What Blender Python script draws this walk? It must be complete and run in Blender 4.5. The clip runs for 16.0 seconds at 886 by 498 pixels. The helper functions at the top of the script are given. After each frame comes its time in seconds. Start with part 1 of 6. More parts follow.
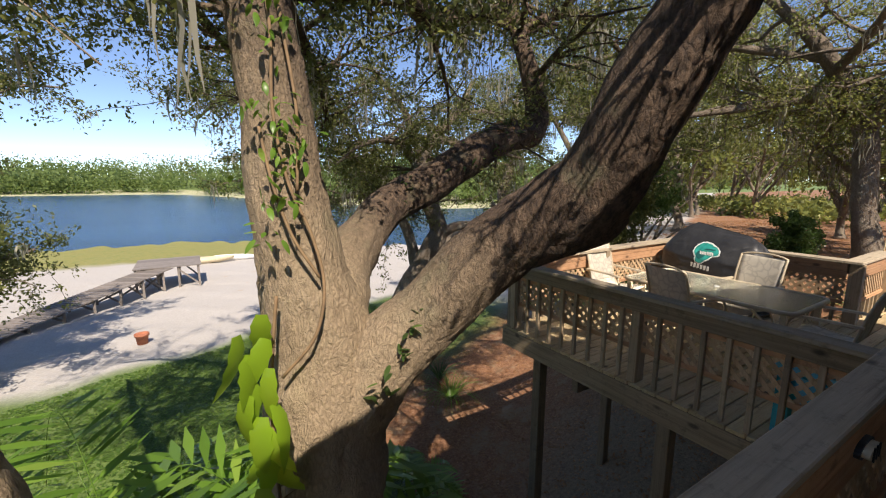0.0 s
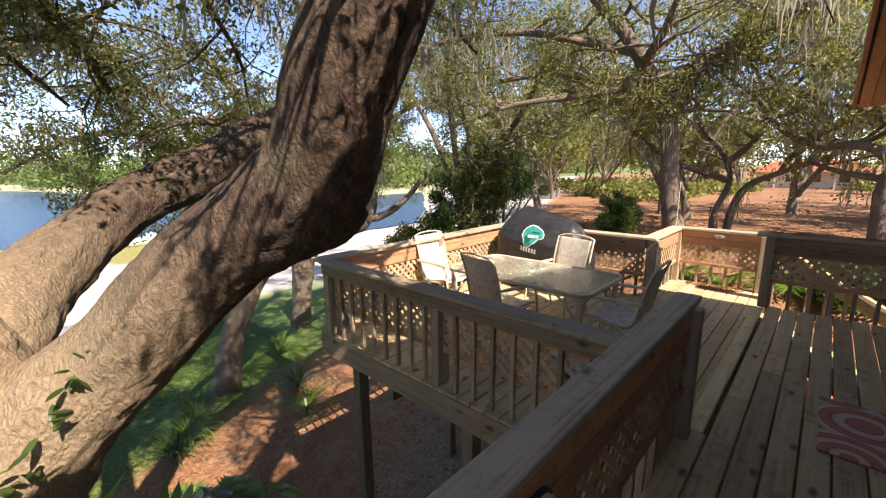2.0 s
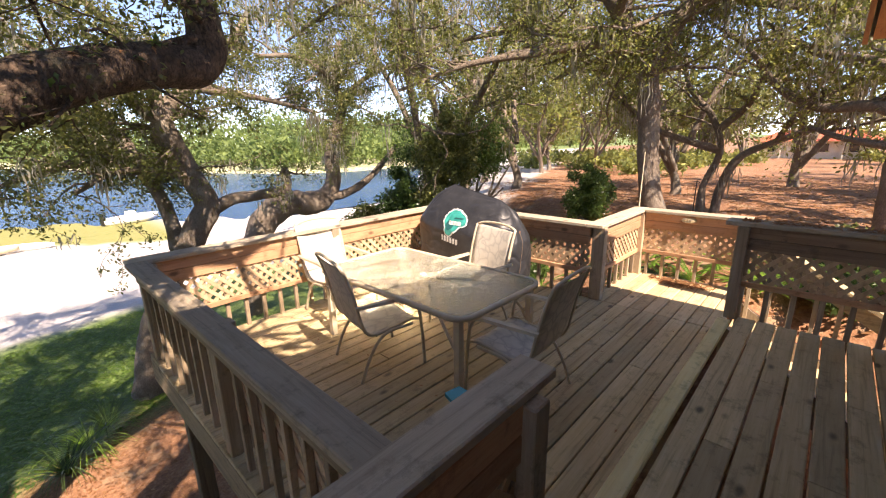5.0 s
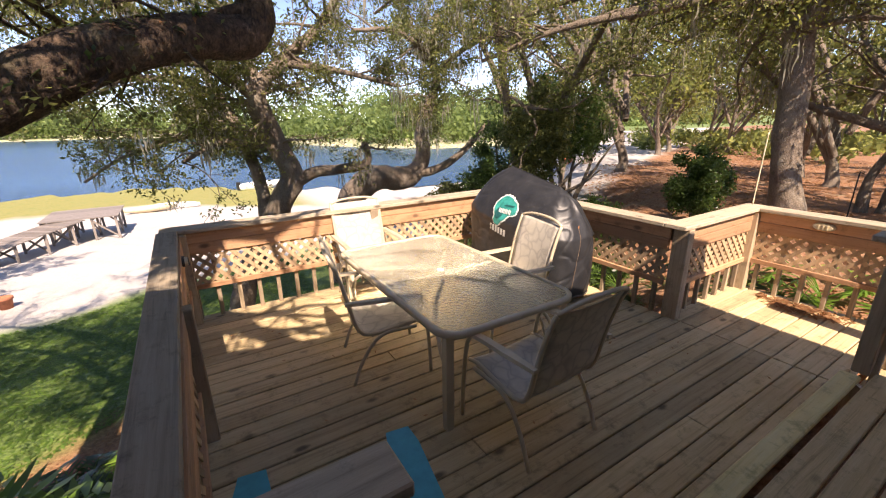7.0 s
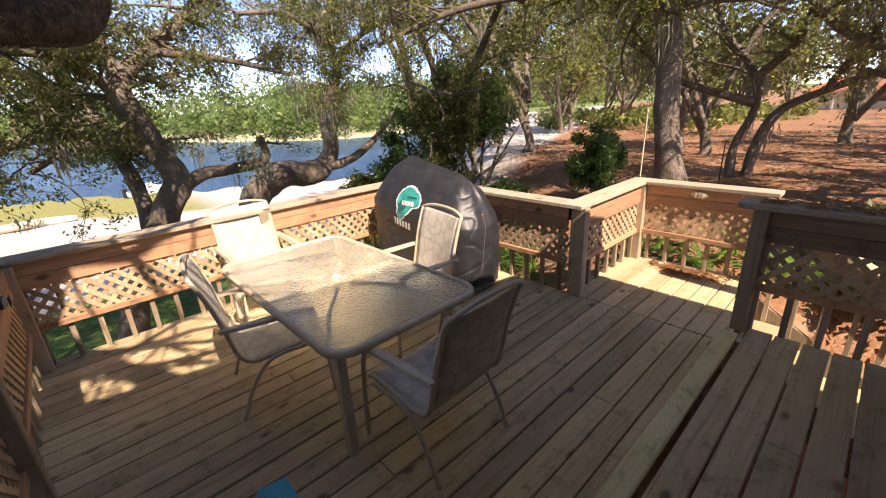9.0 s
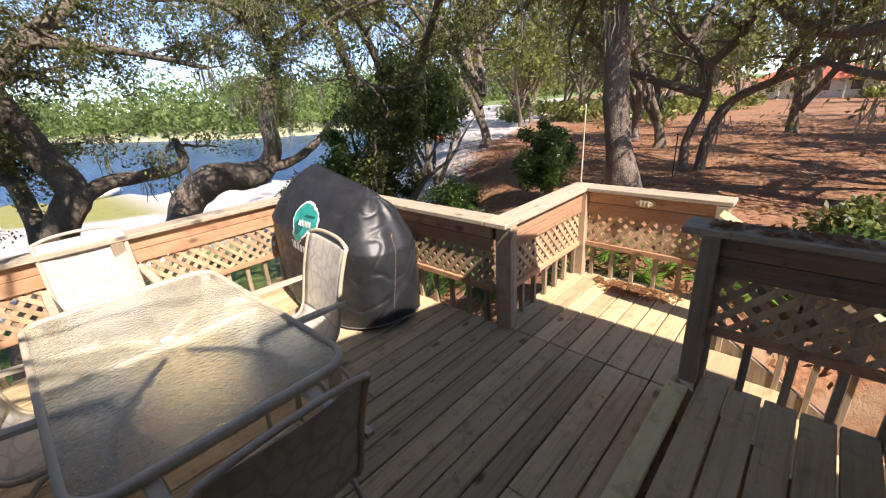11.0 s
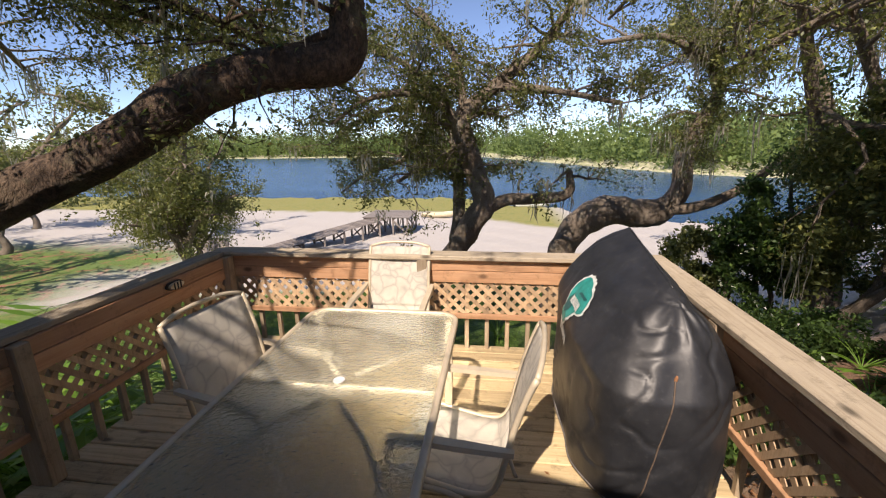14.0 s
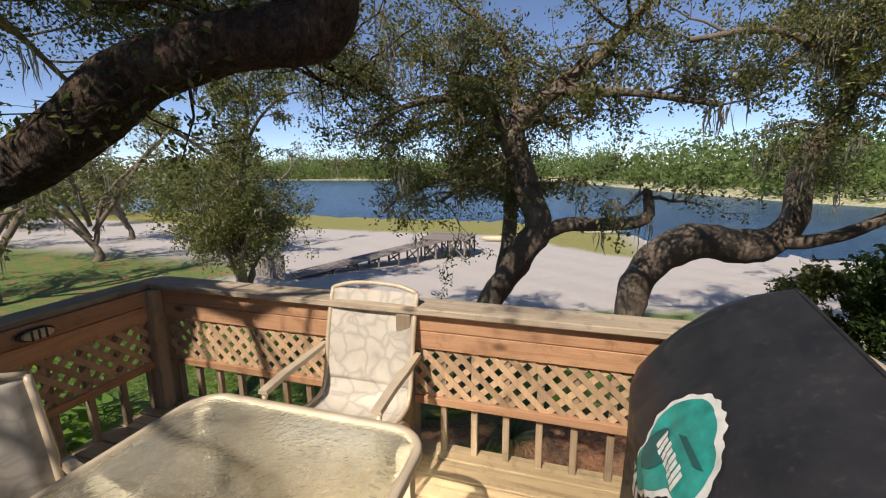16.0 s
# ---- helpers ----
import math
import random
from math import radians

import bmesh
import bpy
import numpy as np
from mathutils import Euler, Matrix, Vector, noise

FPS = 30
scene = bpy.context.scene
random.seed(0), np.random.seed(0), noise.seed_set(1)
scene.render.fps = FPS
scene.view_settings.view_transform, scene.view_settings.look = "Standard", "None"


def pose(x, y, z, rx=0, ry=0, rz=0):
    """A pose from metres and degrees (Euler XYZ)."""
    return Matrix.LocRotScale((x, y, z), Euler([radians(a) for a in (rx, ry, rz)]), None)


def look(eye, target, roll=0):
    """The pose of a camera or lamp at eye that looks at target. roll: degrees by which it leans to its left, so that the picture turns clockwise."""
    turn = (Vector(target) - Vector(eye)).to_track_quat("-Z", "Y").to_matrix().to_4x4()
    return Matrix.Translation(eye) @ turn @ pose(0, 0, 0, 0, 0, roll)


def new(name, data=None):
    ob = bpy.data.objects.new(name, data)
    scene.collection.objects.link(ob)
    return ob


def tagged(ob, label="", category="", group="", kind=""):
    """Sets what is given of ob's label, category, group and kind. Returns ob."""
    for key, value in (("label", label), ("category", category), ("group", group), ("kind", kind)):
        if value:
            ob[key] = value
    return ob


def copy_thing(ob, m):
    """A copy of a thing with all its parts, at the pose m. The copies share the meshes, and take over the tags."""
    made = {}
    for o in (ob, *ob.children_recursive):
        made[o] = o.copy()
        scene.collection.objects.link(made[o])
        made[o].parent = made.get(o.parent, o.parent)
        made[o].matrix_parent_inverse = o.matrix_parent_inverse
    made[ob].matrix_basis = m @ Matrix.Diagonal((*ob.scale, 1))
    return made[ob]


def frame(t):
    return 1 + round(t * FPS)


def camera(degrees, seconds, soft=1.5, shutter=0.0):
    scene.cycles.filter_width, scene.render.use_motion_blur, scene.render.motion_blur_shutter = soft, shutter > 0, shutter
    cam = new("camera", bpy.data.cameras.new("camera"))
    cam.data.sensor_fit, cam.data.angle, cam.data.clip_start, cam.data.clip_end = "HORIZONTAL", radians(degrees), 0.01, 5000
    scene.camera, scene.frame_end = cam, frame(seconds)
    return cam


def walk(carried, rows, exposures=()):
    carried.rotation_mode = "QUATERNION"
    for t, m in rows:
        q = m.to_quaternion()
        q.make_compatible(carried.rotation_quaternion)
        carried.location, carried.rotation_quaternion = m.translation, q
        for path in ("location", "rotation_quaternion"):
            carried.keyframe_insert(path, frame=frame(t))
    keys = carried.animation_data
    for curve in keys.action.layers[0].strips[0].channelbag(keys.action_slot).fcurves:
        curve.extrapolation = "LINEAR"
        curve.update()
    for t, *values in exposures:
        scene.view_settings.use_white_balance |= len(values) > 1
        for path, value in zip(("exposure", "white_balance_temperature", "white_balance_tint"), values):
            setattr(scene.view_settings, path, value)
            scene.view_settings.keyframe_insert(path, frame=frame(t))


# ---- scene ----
from mathutils.bvhtree import BVHTree

cam = camera(94.5, 16.0, 1.15)
METRES, EYE, TILT, LEAN, TURN = 8.0, 1.97, 0.0, 0.0, -31.8
ROWS = [
    (0.0, 0.0, 0.0, 0.0, 0.03, -9.56, -0.17),
    (0.5, 0.0276, 0.0198, 0.0004, -4.73, -9.85, -0.07),
    (1.0, 0.0602, 0.0338, 0.0002, -8.62, -10.34, 0.07),
    (1.5, 0.1012, 0.0424, 0.0009, -12.07, -10.84, 0.32),
    (2.0, 0.132, 0.0593, -0.002, -15.15, -11.36, 0.56),
    (2.5, 0.1623, 0.0762, -0.0027, -17.71, -11.86, 0.69),
    (3.0, 0.1986, 0.089, -0.0036, -19.27, -12.29, 0.87),
    (5.5, 0.3568, 0.1892, -0.0128, -11.75, -15.85, 1.03),
    (6.0, 0.3804, 0.2096, -0.0139, -7.54, -16.58, 0.87),
    (6.5, 0.4057, 0.2201, -0.0139, -3.36, -17.16, 0.7),
    (7.0, 0.4214, 0.225, -0.0148, -0.22, -17.73, 0.7),
    (7.5, 0.4259, 0.2256, -0.0147, 0.71, -18.18, 0.93),
    (8.0, 0.4295, 0.2279, -0.0154, -1.27, -18.56, 1.34),
    (8.5, 0.438, 0.2343, -0.0151, -5.78, -19.02, 2.02),
    (9.0, 0.4517, 0.2524, -0.0152, -11.71, -19.74, 2.83),
    (9.5, 0.465, 0.2713, -0.0148, -17.62, -20.79, 3.48),
    (12.0, 0.5995, 0.378, -0.0169, -11.12, -20.78, 3.24),
    (12.5, 0.6198, 0.4088, -0.0172, 0.84, -18.94, 2.57),
    (13.0, 0.6159, 0.4346, -0.0151, 14.8, -17.16, 1.77),
    (13.5, 0.6169, 0.4537, -0.0137, 29.27, -15.51, 1.12),
    (14.0, 0.6212, 0.4692, -0.0119, 39.16, -14.37, 0.79),
    (14.5, 0.6118, 0.4947, -0.0209, 43.78, -12.79, 0.69),
    (15.0, 0.5942, 0.5355, -0.0306, 45.98, -11.48, 0.5),
    (15.5, 0.5738, 0.586, -0.0329, 47.39, -11.14, 0.38),
    (16.0, 0.5503, 0.6314, -0.0358, 48.44, -11.1, 0.46),
]
walk(cam, [(t, pose(0, 0, EYE, TILT, LEAN, TURN) @ pose(METRES * x, METRES * y, METRES * z, 90 + pitch, roll, yaw)) for t, x, y, z, yaw, pitch, roll in ROWS],
     [(0.0, 0.55, 7100, 14), (0.5, 0.65, 7100, 14), (1.5, 1.0, 7250, 17), (2.5, 1.6, 7600, 22), (3.0, 1.85, 7700, 24), (5.5, 1.45, 7800, 24), (9.5, 1.12, 7500, 23), (12.0, 0.95, 6450, 16), (13.0, 0.62, 6500, 13), (14.0, 0.5, 7200, 19), (16.0, 0.1, 7000, 16)])
SUN_RUN = (0.2, 0.88)          # ground run of a shadow per metre of height, east and north
UP = 0.21                       # upper deck floor above the lower deck floor

# ---------------------------------------------------------------- world and sun
world = bpy.data.worlds.new("sky")
scene.world = world
world.use_nodes = True
wn = world.node_tree.nodes
sky = wn.new("ShaderNodeTexSky")
sky.sky_type = "NISHITA"
sky.sun_disc = False
sun_elev = math.atan2(1.0, math.hypot(*SUN_RUN))
sky.sun_elevation = sun_elev
sky.sun_rotation = math.atan2(-SUN_RUN[0], -SUN_RUN[1])
sky.altitude = 2600.0
sky.air_density, sky.dust_density, sky.ozone_density = 0.75, 0.0, 3.0
wn["Background"].inputs["Strength"].default_value = 0.15
world.node_tree.links.new(sky.outputs[0], wn["Background"].inputs["Color"])
sun_data = bpy.data.lights.new("sun", "SUN")
sun_data.energy, sun_data.angle, sun_data.color = 5.0, radians(0.55), (1.0, 0.93, 0.82)
sun = new("sun", sun_data)
sun.matrix_world = look((-SUN_RUN[0] * 60, -SUN_RUN[1] * 60, 60), (0, 0, 0))


# ---------------------------------------------------------------- materials
def shader(name):
    m = bpy.data.materials.new(name)
    m.use_nodes = True
    n, l = m.node_tree.nodes, m.node_tree.links
    return m, n, l, n["Principled BSDF"]


def ramp(n, l, source, stops):
    r = n.new("ShaderNodeValToRGB")
    while len(r.color_ramp.elements) < len(stops):
        r.color_ramp.elements.new(0.5)
    for e, (p, c) in zip(r.color_ramp.elements, stops):
        e.position, e.color = p, (*c, 1)
    l.new(source, r.inputs[0])
    return r.outputs[0]


def noise_node(n, l, scale, detail=6, rough=0.6, stretch=None, distort=0.0, coord="Object"):
    tc = n.new("ShaderNodeTexCoord")
    t = n.new("ShaderNodeTexNoise")
    t.inputs["Scale"].default_value, t.inputs["Detail"].default_value = scale, detail
    t.inputs["Roughness"].default_value, t.inputs["Distortion"].default_value = rough, distort
    source = n.new("ShaderNodeNewGeometry").outputs["Position"] if coord == "World" else tc.outputs[coord]
    if stretch:
        mp = n.new("ShaderNodeMapping")
        mp.inputs["Scale"].default_value = stretch
        l.new(source, mp.inputs[0])
        source = mp.outputs[0]
    l.new(source, t.inputs["Vector"])
    return t.outputs["Fac"]


def mixc(n, l, fac, a, b, kind="MIX"):
    m = n.new("ShaderNodeMix")
    m.data_type, m.blend_type = "RGBA", kind
    for value, sock in ((fac, m.inputs[0]), (a, m.inputs[6]), (b, m.inputs[7])):
        if isinstance(value, (int, float)):
            sock.default_value = value
        elif isinstance(value, tuple):
            sock.default_value = (*value, 1)
        else:
            l.new(value, sock)
    return m.outputs[2]


def bump(n, l, b, height, strength, distance=0.01):
    k = n.new("ShaderNodeBump")
    k.inputs["Strength"].default_value, k.inputs["Distance"].default_value = strength, distance
    l.new(height, k.inputs["Height"])
    l.new(k.outputs[0], b.inputs["Normal"])


def math_node(n, l, op, a, b=0.0):
    m = n.new("ShaderNodeMath")
    m.operation = op
    for value, sock in ((a, m.inputs[0]), (b, m.inputs[1])):
        if isinstance(value, (int, float)):
            sock.default_value = value
        else:
            l.new(value, sock)
    return m.outputs[0]


def wood(name, dark, mid, light, axis=0, knots=True, rough=0.75):
    """Weathered sawn timber whose grain runs along the given axis."""
    m, n, l, b = shader(name)
    s = [9.0, 9.0, 9.0]
    s[axis] = 0.35
    info = n.new("ShaderNodeObjectInfo")
    shift = n.new("ShaderNodeVectorMath")
    shift.operation = "SCALE"
    comb = n.new("ShaderNodeCombineXYZ")
    for i in range(3):
        l.new(info.outputs["Random"], comb.inputs[i])
    l.new(comb.outputs[0], shift.inputs[0])
    shift.inputs["Scale"].default_value = 37.0
    geo = n.new("ShaderNodeNewGeometry")
    add = n.new("ShaderNodeVectorMath")
    l.new(geo.outputs["Position"], add.inputs[0])
    l.new(shift.outputs[0], add.inputs[1])

    def tex(scale, stretch, detail=5, rgh=0.6, dist=0.0):
        mp = n.new("ShaderNodeMapping")
        mp.inputs["Scale"].default_value = stretch
        l.new(add.outputs[0], mp.inputs[0])
        t = n.new("ShaderNodeTexNoise")
        t.inputs["Scale"].default_value, t.inputs["Detail"].default_value = scale, detail
        t.inputs["Roughness"].default_value, t.inputs["Distortion"].default_value = rgh, dist
        l.new(mp.outputs[0], t.inputs["Vector"])
        return t.outputs["Fac"]
    grain = tex(4.0, s, 8, 0.65, 0.6)
    fine = tex(26.0, s, 4, 0.7)
    spread = [2.2, 2.2, 2.2]
    spread[axis] = 0.9
    blot = tex(3.4, spread, 6, 0.7)
    col = ramp(n, l, grain, [(0.22, dark), (0.46, mid), (0.78, light)])
    col = mixc(n, l, math_node(n, l, "MULTIPLY", fine, 0.28), col, dark)
    col = mixc(n, l, ramp(n, l, blot, [(0.45, (0, 0, 0)), (0.8, (0.5, 0.5, 0.5))]), col, tuple(c * 0.6 for c in mid))
    mould = tex(9.0, [1.0, 1.0, 1.0], 7, 0.75)
    col = mixc(n, l, ramp(n, l, mould, [(0.54, (0, 0, 0)), (0.7, (0.6, 0.6, 0.6))]), col, tuple(c * k for c, k in zip(dark, (0.5, 0.55, 0.5))))
    if knots:
        v = n.new("ShaderNodeTexVoronoi")
        v.inputs["Scale"].default_value = 3.2
        st = [1.6, 1.6, 1.6]
        st[axis] = 0.8
        mp = n.new("ShaderNodeMapping")
        mp.inputs["Scale"].default_value = st
        l.new(add.outputs[0], mp.inputs[0])
        l.new(mp.outputs[0], v.inputs["Vector"])
        col = mixc(n, l, ramp(n, l, v.outputs["Distance"], [(0.06, (0.8, 0.8, 0.8)), (0.15, (0, 0, 0))]), col, tuple(c * 0.3 for c in dark))
    tone = n.new("ShaderNodeHueSaturation")
    l.new(math_node(n, l, "ADD", math_node(n, l, "MULTIPLY", info.outputs["Random"], 0.5), 0.75), tone.inputs["Value"])
    l.new(col, tone.inputs["Color"])
    l.new(tone.outputs[0], b.inputs["Base Color"])
    b.inputs["Roughness"].default_value = rough
    bump(n, l, b, math_node(n, l, "ADD", grain, math_node(n, l, "MULTIPLY", fine, 0.6)), 0.5, 0.006)
    return m


def plain(name, colour, rough=0.5, metal=0.0, var=0.25, scale=12.0, bumps=0.1):
    m, n, l, b = shader(name)
    f = noise_node(n, l, scale, 5, 0.6, coord="World")
    l.new(ramp(n, l, f, [(0.3, tuple(c * (1 - var) for c in colour)), (0.7, tuple(min(1, c * (1 + var)) for c in colour))]), b.inputs["Base Color"])
    b.inputs["Roughness"].default_value, b.inputs["Metallic"].default_value = rough, metal
    if bumps:
        bump(n, l, b, f, bumps, 0.01)
    return m


GREY_D, GREY_M, GREY_L = (0.23, 0.165, 0.09), (0.57, 0.435, 0.245), (0.69, 0.555, 0.345)
WOOD_X = wood("weathered_deck_board", GREY_D, GREY_M, GREY_L, 0)
WOOD_Y = wood("weathered_timber_cross", GREY_D, GREY_M, GREY_L, 1)
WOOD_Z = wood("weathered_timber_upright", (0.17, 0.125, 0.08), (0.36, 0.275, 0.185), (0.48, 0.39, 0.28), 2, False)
RED_X = wood("brown_rail_board", (0.28, 0.14, 0.07), (0.52, 0.29, 0.16), (0.61, 0.39, 0.24), 0)
RED_Y = wood("brown_rail_board_cross", (0.28, 0.14, 0.07), (0.52, 0.29, 0.16), (0.61, 0.39, 0.24), 1)
DARK_Y = wood("dark_brown_rail_board", (0.16, 0.095, 0.055), (0.32, 0.2, 0.125), (0.43, 0.3, 0.195), 1)
TAN = wood("lattice_slat_wood", (0.3, 0.19, 0.11), (0.52, 0.36, 0.22), (0.62, 0.47, 0.31), 2, False)
PALE_X = wood("pale_treated_nosing", (0.56, 0.46, 0.2), (0.86, 0.73, 0.38), (0.92, 0.82, 0.5), 0, False)
CAP_X = wood("grey_weathered_cap", (0.17, 0.135, 0.095), (0.41, 0.34, 0.25), (0.54, 0.46, 0.35), 0)
CAP_Y = wood("grey_weathered_cap_cross", (0.17, 0.135, 0.095), (0.41, 0.34, 0.25), (0.54, 0.46, 0.35), 1)
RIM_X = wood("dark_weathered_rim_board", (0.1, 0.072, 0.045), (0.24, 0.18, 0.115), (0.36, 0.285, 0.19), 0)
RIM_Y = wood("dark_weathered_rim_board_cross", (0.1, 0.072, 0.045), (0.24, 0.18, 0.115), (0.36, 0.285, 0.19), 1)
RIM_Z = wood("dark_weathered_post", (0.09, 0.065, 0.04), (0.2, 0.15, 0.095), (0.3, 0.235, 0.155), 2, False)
DOCK_WOOD = wood("grey_dock_board", (0.12, 0.1, 0.09), (0.24, 0.21, 0.19), (0.34, 0.31, 0.28), 0, False)
ALU = plain("champagne_powder_coat", (0.54, 0.46, 0.34), 0.45, 0.1, 0.12, 9, 0.03)
RED_TILE = plain("red_roof", (0.55, 0.13, 0.07), 0.7)
CREAM = plain("cream_wall_paint", (0.72, 0.68, 0.56), 0.8)
TEAL = plain("teal_plastic", (0.02, 0.33, 0.42), 0.4, 0, 0.12, 20, 0.05)
TERRA = plain("terracotta", (0.36, 0.13, 0.07), 0.8)
BLACKM = plain("black_metal", (0.03, 0.03, 0.03), 0.5, 0.4)
WHITE = plain("white_boat_shell", (0.75, 0.76, 0.76), 0.3)
BONE = plain("bone_lamp_plastic", (0.62, 0.53, 0.36), 0.4)
VINE = plain("vine_stem", (0.2, 0.13, 0.07), 0.85)
DARKEARTH = plain("dark_mulch", (0.07, 0.045, 0.03), 0.95, 0, 0.5, 9, 0.6)


def bark_material(name, dark, mid, light, lichen, limbs_shaded=False):
    m, n, l, b = shader(name)
    v = n.new("ShaderNodeTexVoronoi")
    v.feature = "DISTANCE_TO_EDGE"
    v.inputs["Scale"].default_value = 30.0
    tc = n.new("ShaderNodeNewGeometry")
    wob = n.new("ShaderNodeTexNoise")
    wob.inputs["Scale"].default_value = 7.0
    l.new(tc.outputs["Position"], wob.inputs["Vector"])
    mixv = n.new("ShaderNodeVectorMath")
    mixv.operation = "MULTIPLY_ADD"
    l.new(wob.outputs["Color"], mixv.inputs[0])
    mixv.inputs[1].default_value = (0.07, 0.07, 0.07)
    l.new(tc.outputs["Position"], mixv.inputs[2])
    mp = n.new("ShaderNodeMapping")
    mp.inputs["Scale"].default_value = (1, 1, 0.42)
    l.new(mixv.outputs[0], mp.inputs[0])
    l.new(mp.outputs[0], v.inputs["Vector"])
    big = noise_node(n, l, 2.6, 6, 0.65, coord="World")
    fine = noise_node(n, l, 60, 5, 0.7, coord="World")
    crack = ramp(n, l, v.outputs["Distance"], [(0.0, (0.22, 0.22, 0.22)), (0.28, (1, 1, 1))])
    col = mixc(n, l, crack, dark, mid)
    col = mixc(n, l, math_node(n, l, "MULTIPLY", fine, 0.7), col, light)
    col = mixc(n, l, ramp(n, l, big, [(0.52, (0, 0, 0)), (0.72, (0.75, 0.75, 0.75))]), col, lichen)
    plate = noise_node(n, l, 16, 6, 0.75, stretch=(1, 1, 0.6), coord="World")
    col = mixc(n, l, ramp(n, l, plate, [(0.32, (0.65, 0.65, 0.65)), (0.48, (0, 0, 0))]), col, dark)
    if limbs_shaded:
        # trunk worn pale and smooth low down; the limbs' shade is painted as dark furrowed bark
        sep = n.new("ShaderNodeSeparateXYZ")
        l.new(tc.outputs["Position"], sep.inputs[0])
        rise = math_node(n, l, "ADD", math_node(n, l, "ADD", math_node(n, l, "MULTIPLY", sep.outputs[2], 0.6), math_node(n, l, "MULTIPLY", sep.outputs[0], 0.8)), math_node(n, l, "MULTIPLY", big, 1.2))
        limb_shade = ramp(n, l, math_node(n, l, "MULTIPLY", rise, 0.25), [(0.5, (0, 0, 0)), (0.76, (1, 1, 1))])
        shaded_bark = mixc(n, l, crack, (0.022, 0.015, 0.011), (0.085, 0.055, 0.037))
        shaded_bark = mixc(n, l, ramp(n, l, plate, [(0.45, (0, 0, 0)), (0.7, (0.8, 0.8, 0.8))]), shaded_bark, (0.2, 0.135, 0.09))
        shaded_bark = mixc(n, l, ramp(n, l, big, [(0.55, (0, 0, 0)), (0.7, (0.6, 0.6, 0.6))]), shaded_bark, (0.16, 0.15, 0.09))
        col = mixc(n, l, limb_shade, col, shaded_bark)
    l.new(col, b.inputs["Base Color"])
    b.inputs["Roughness"].default_value = 0.9
    hgt = math_node(n, l, "ADD", math_node(n, l, "ADD", math_node(n, l, "MULTIPLY", crack, 0.5), math_node(n, l, "MULTIPLY", fine, 0.9)), math_node(n, l, "MULTIPLY", plate, 2.0))
    bump(n, l, b, hgt, 0.8, 0.02)
    return m


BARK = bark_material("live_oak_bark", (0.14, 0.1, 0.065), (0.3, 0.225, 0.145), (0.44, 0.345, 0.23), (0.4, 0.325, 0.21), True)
BARK_FAR = bark_material("far_oak_bark", (0.055, 0.042, 0.032), (0.16, 0.125, 0.095), (0.29, 0.235, 0.18), (0.3, 0.27, 0.21))


def leaf_material(name, a, c, glow, rough=0.45):
    """Leaves: tinted leaf by leaf, and light passes through them."""
    m, n, l, b = shader(name)
    geo = n.new("ShaderNodeNewGeometry")
    col = ramp(n, l, geo.outputs["Random Per Island"], [(0.0, a), (0.8, c), (1.0, glow)])
    l.new(col, b.inputs["Base Color"])
    b.inputs["Roughness"].default_value = rough
    tr = n.new("ShaderNodeBsdfTranslucent")
    l.new(mixc(n, l, 0.55, col, glow), tr.inputs["Color"])
    mx = n.new("ShaderNodeMixShader")
    mx.inputs[0].default_value = 0.5
    l.new(b.outputs[0], mx.inputs[1])
    l.new(tr.outputs[0], mx.inputs[2])
    l.new(mx.outputs[0], n["Material Output"].inputs["Surface"])
    return m


LEAF = leaf_material("oak_leaves", (0.05, 0.066, 0.024), (0.15, 0.18, 0.06), (0.34, 0.34, 0.1))
LEAF_SUN = leaf_material("yellow_green_oak_leaves", (0.08, 0.105, 0.03), (0.21, 0.245, 0.065), (0.44, 0.45, 0.13))
LEAF_DARK = leaf_material("dark_shrub_leaves", (0.03, 0.055, 0.018), (0.07, 0.125, 0.035), (0.16, 0.26, 0.06), 0.3)
LEAF_VINE = leaf_material("bright_vine_leaves", (0.14, 0.28, 0.02), (0.26, 0.42, 0.03), (0.45, 0.55, 0.06), 0.3)
LEAF_FERN = leaf_material("fern_leaves", (0.09, 0.19, 0.025), (0.18, 0.33, 0.05), (0.3, 0.44, 0.08), 0.35)
LEAF_FAR = leaf_material("far_wood_leaves", (0.09, 0.14, 0.045), (0.2, 0.28, 0.085), (0.3, 0.38, 0.12), 0.7)
MOSS = leaf_material("spanish_moss", (0.26, 0.25, 0.2), (0.4, 0.38, 0.3), (0.5, 0.47, 0.37), 0.9)
GRASSM = leaf_material("grass_blades", (0.06, 0.13, 0.02), (0.12, 0.22, 0.035), (0.2, 0.3, 0.06), 0.6)
STRAW = leaf_material("fallen_leaf_litter", (0.2, 0.085, 0.035), (0.36, 0.19, 0.09), (0.46, 0.28, 0.15), 0.8)


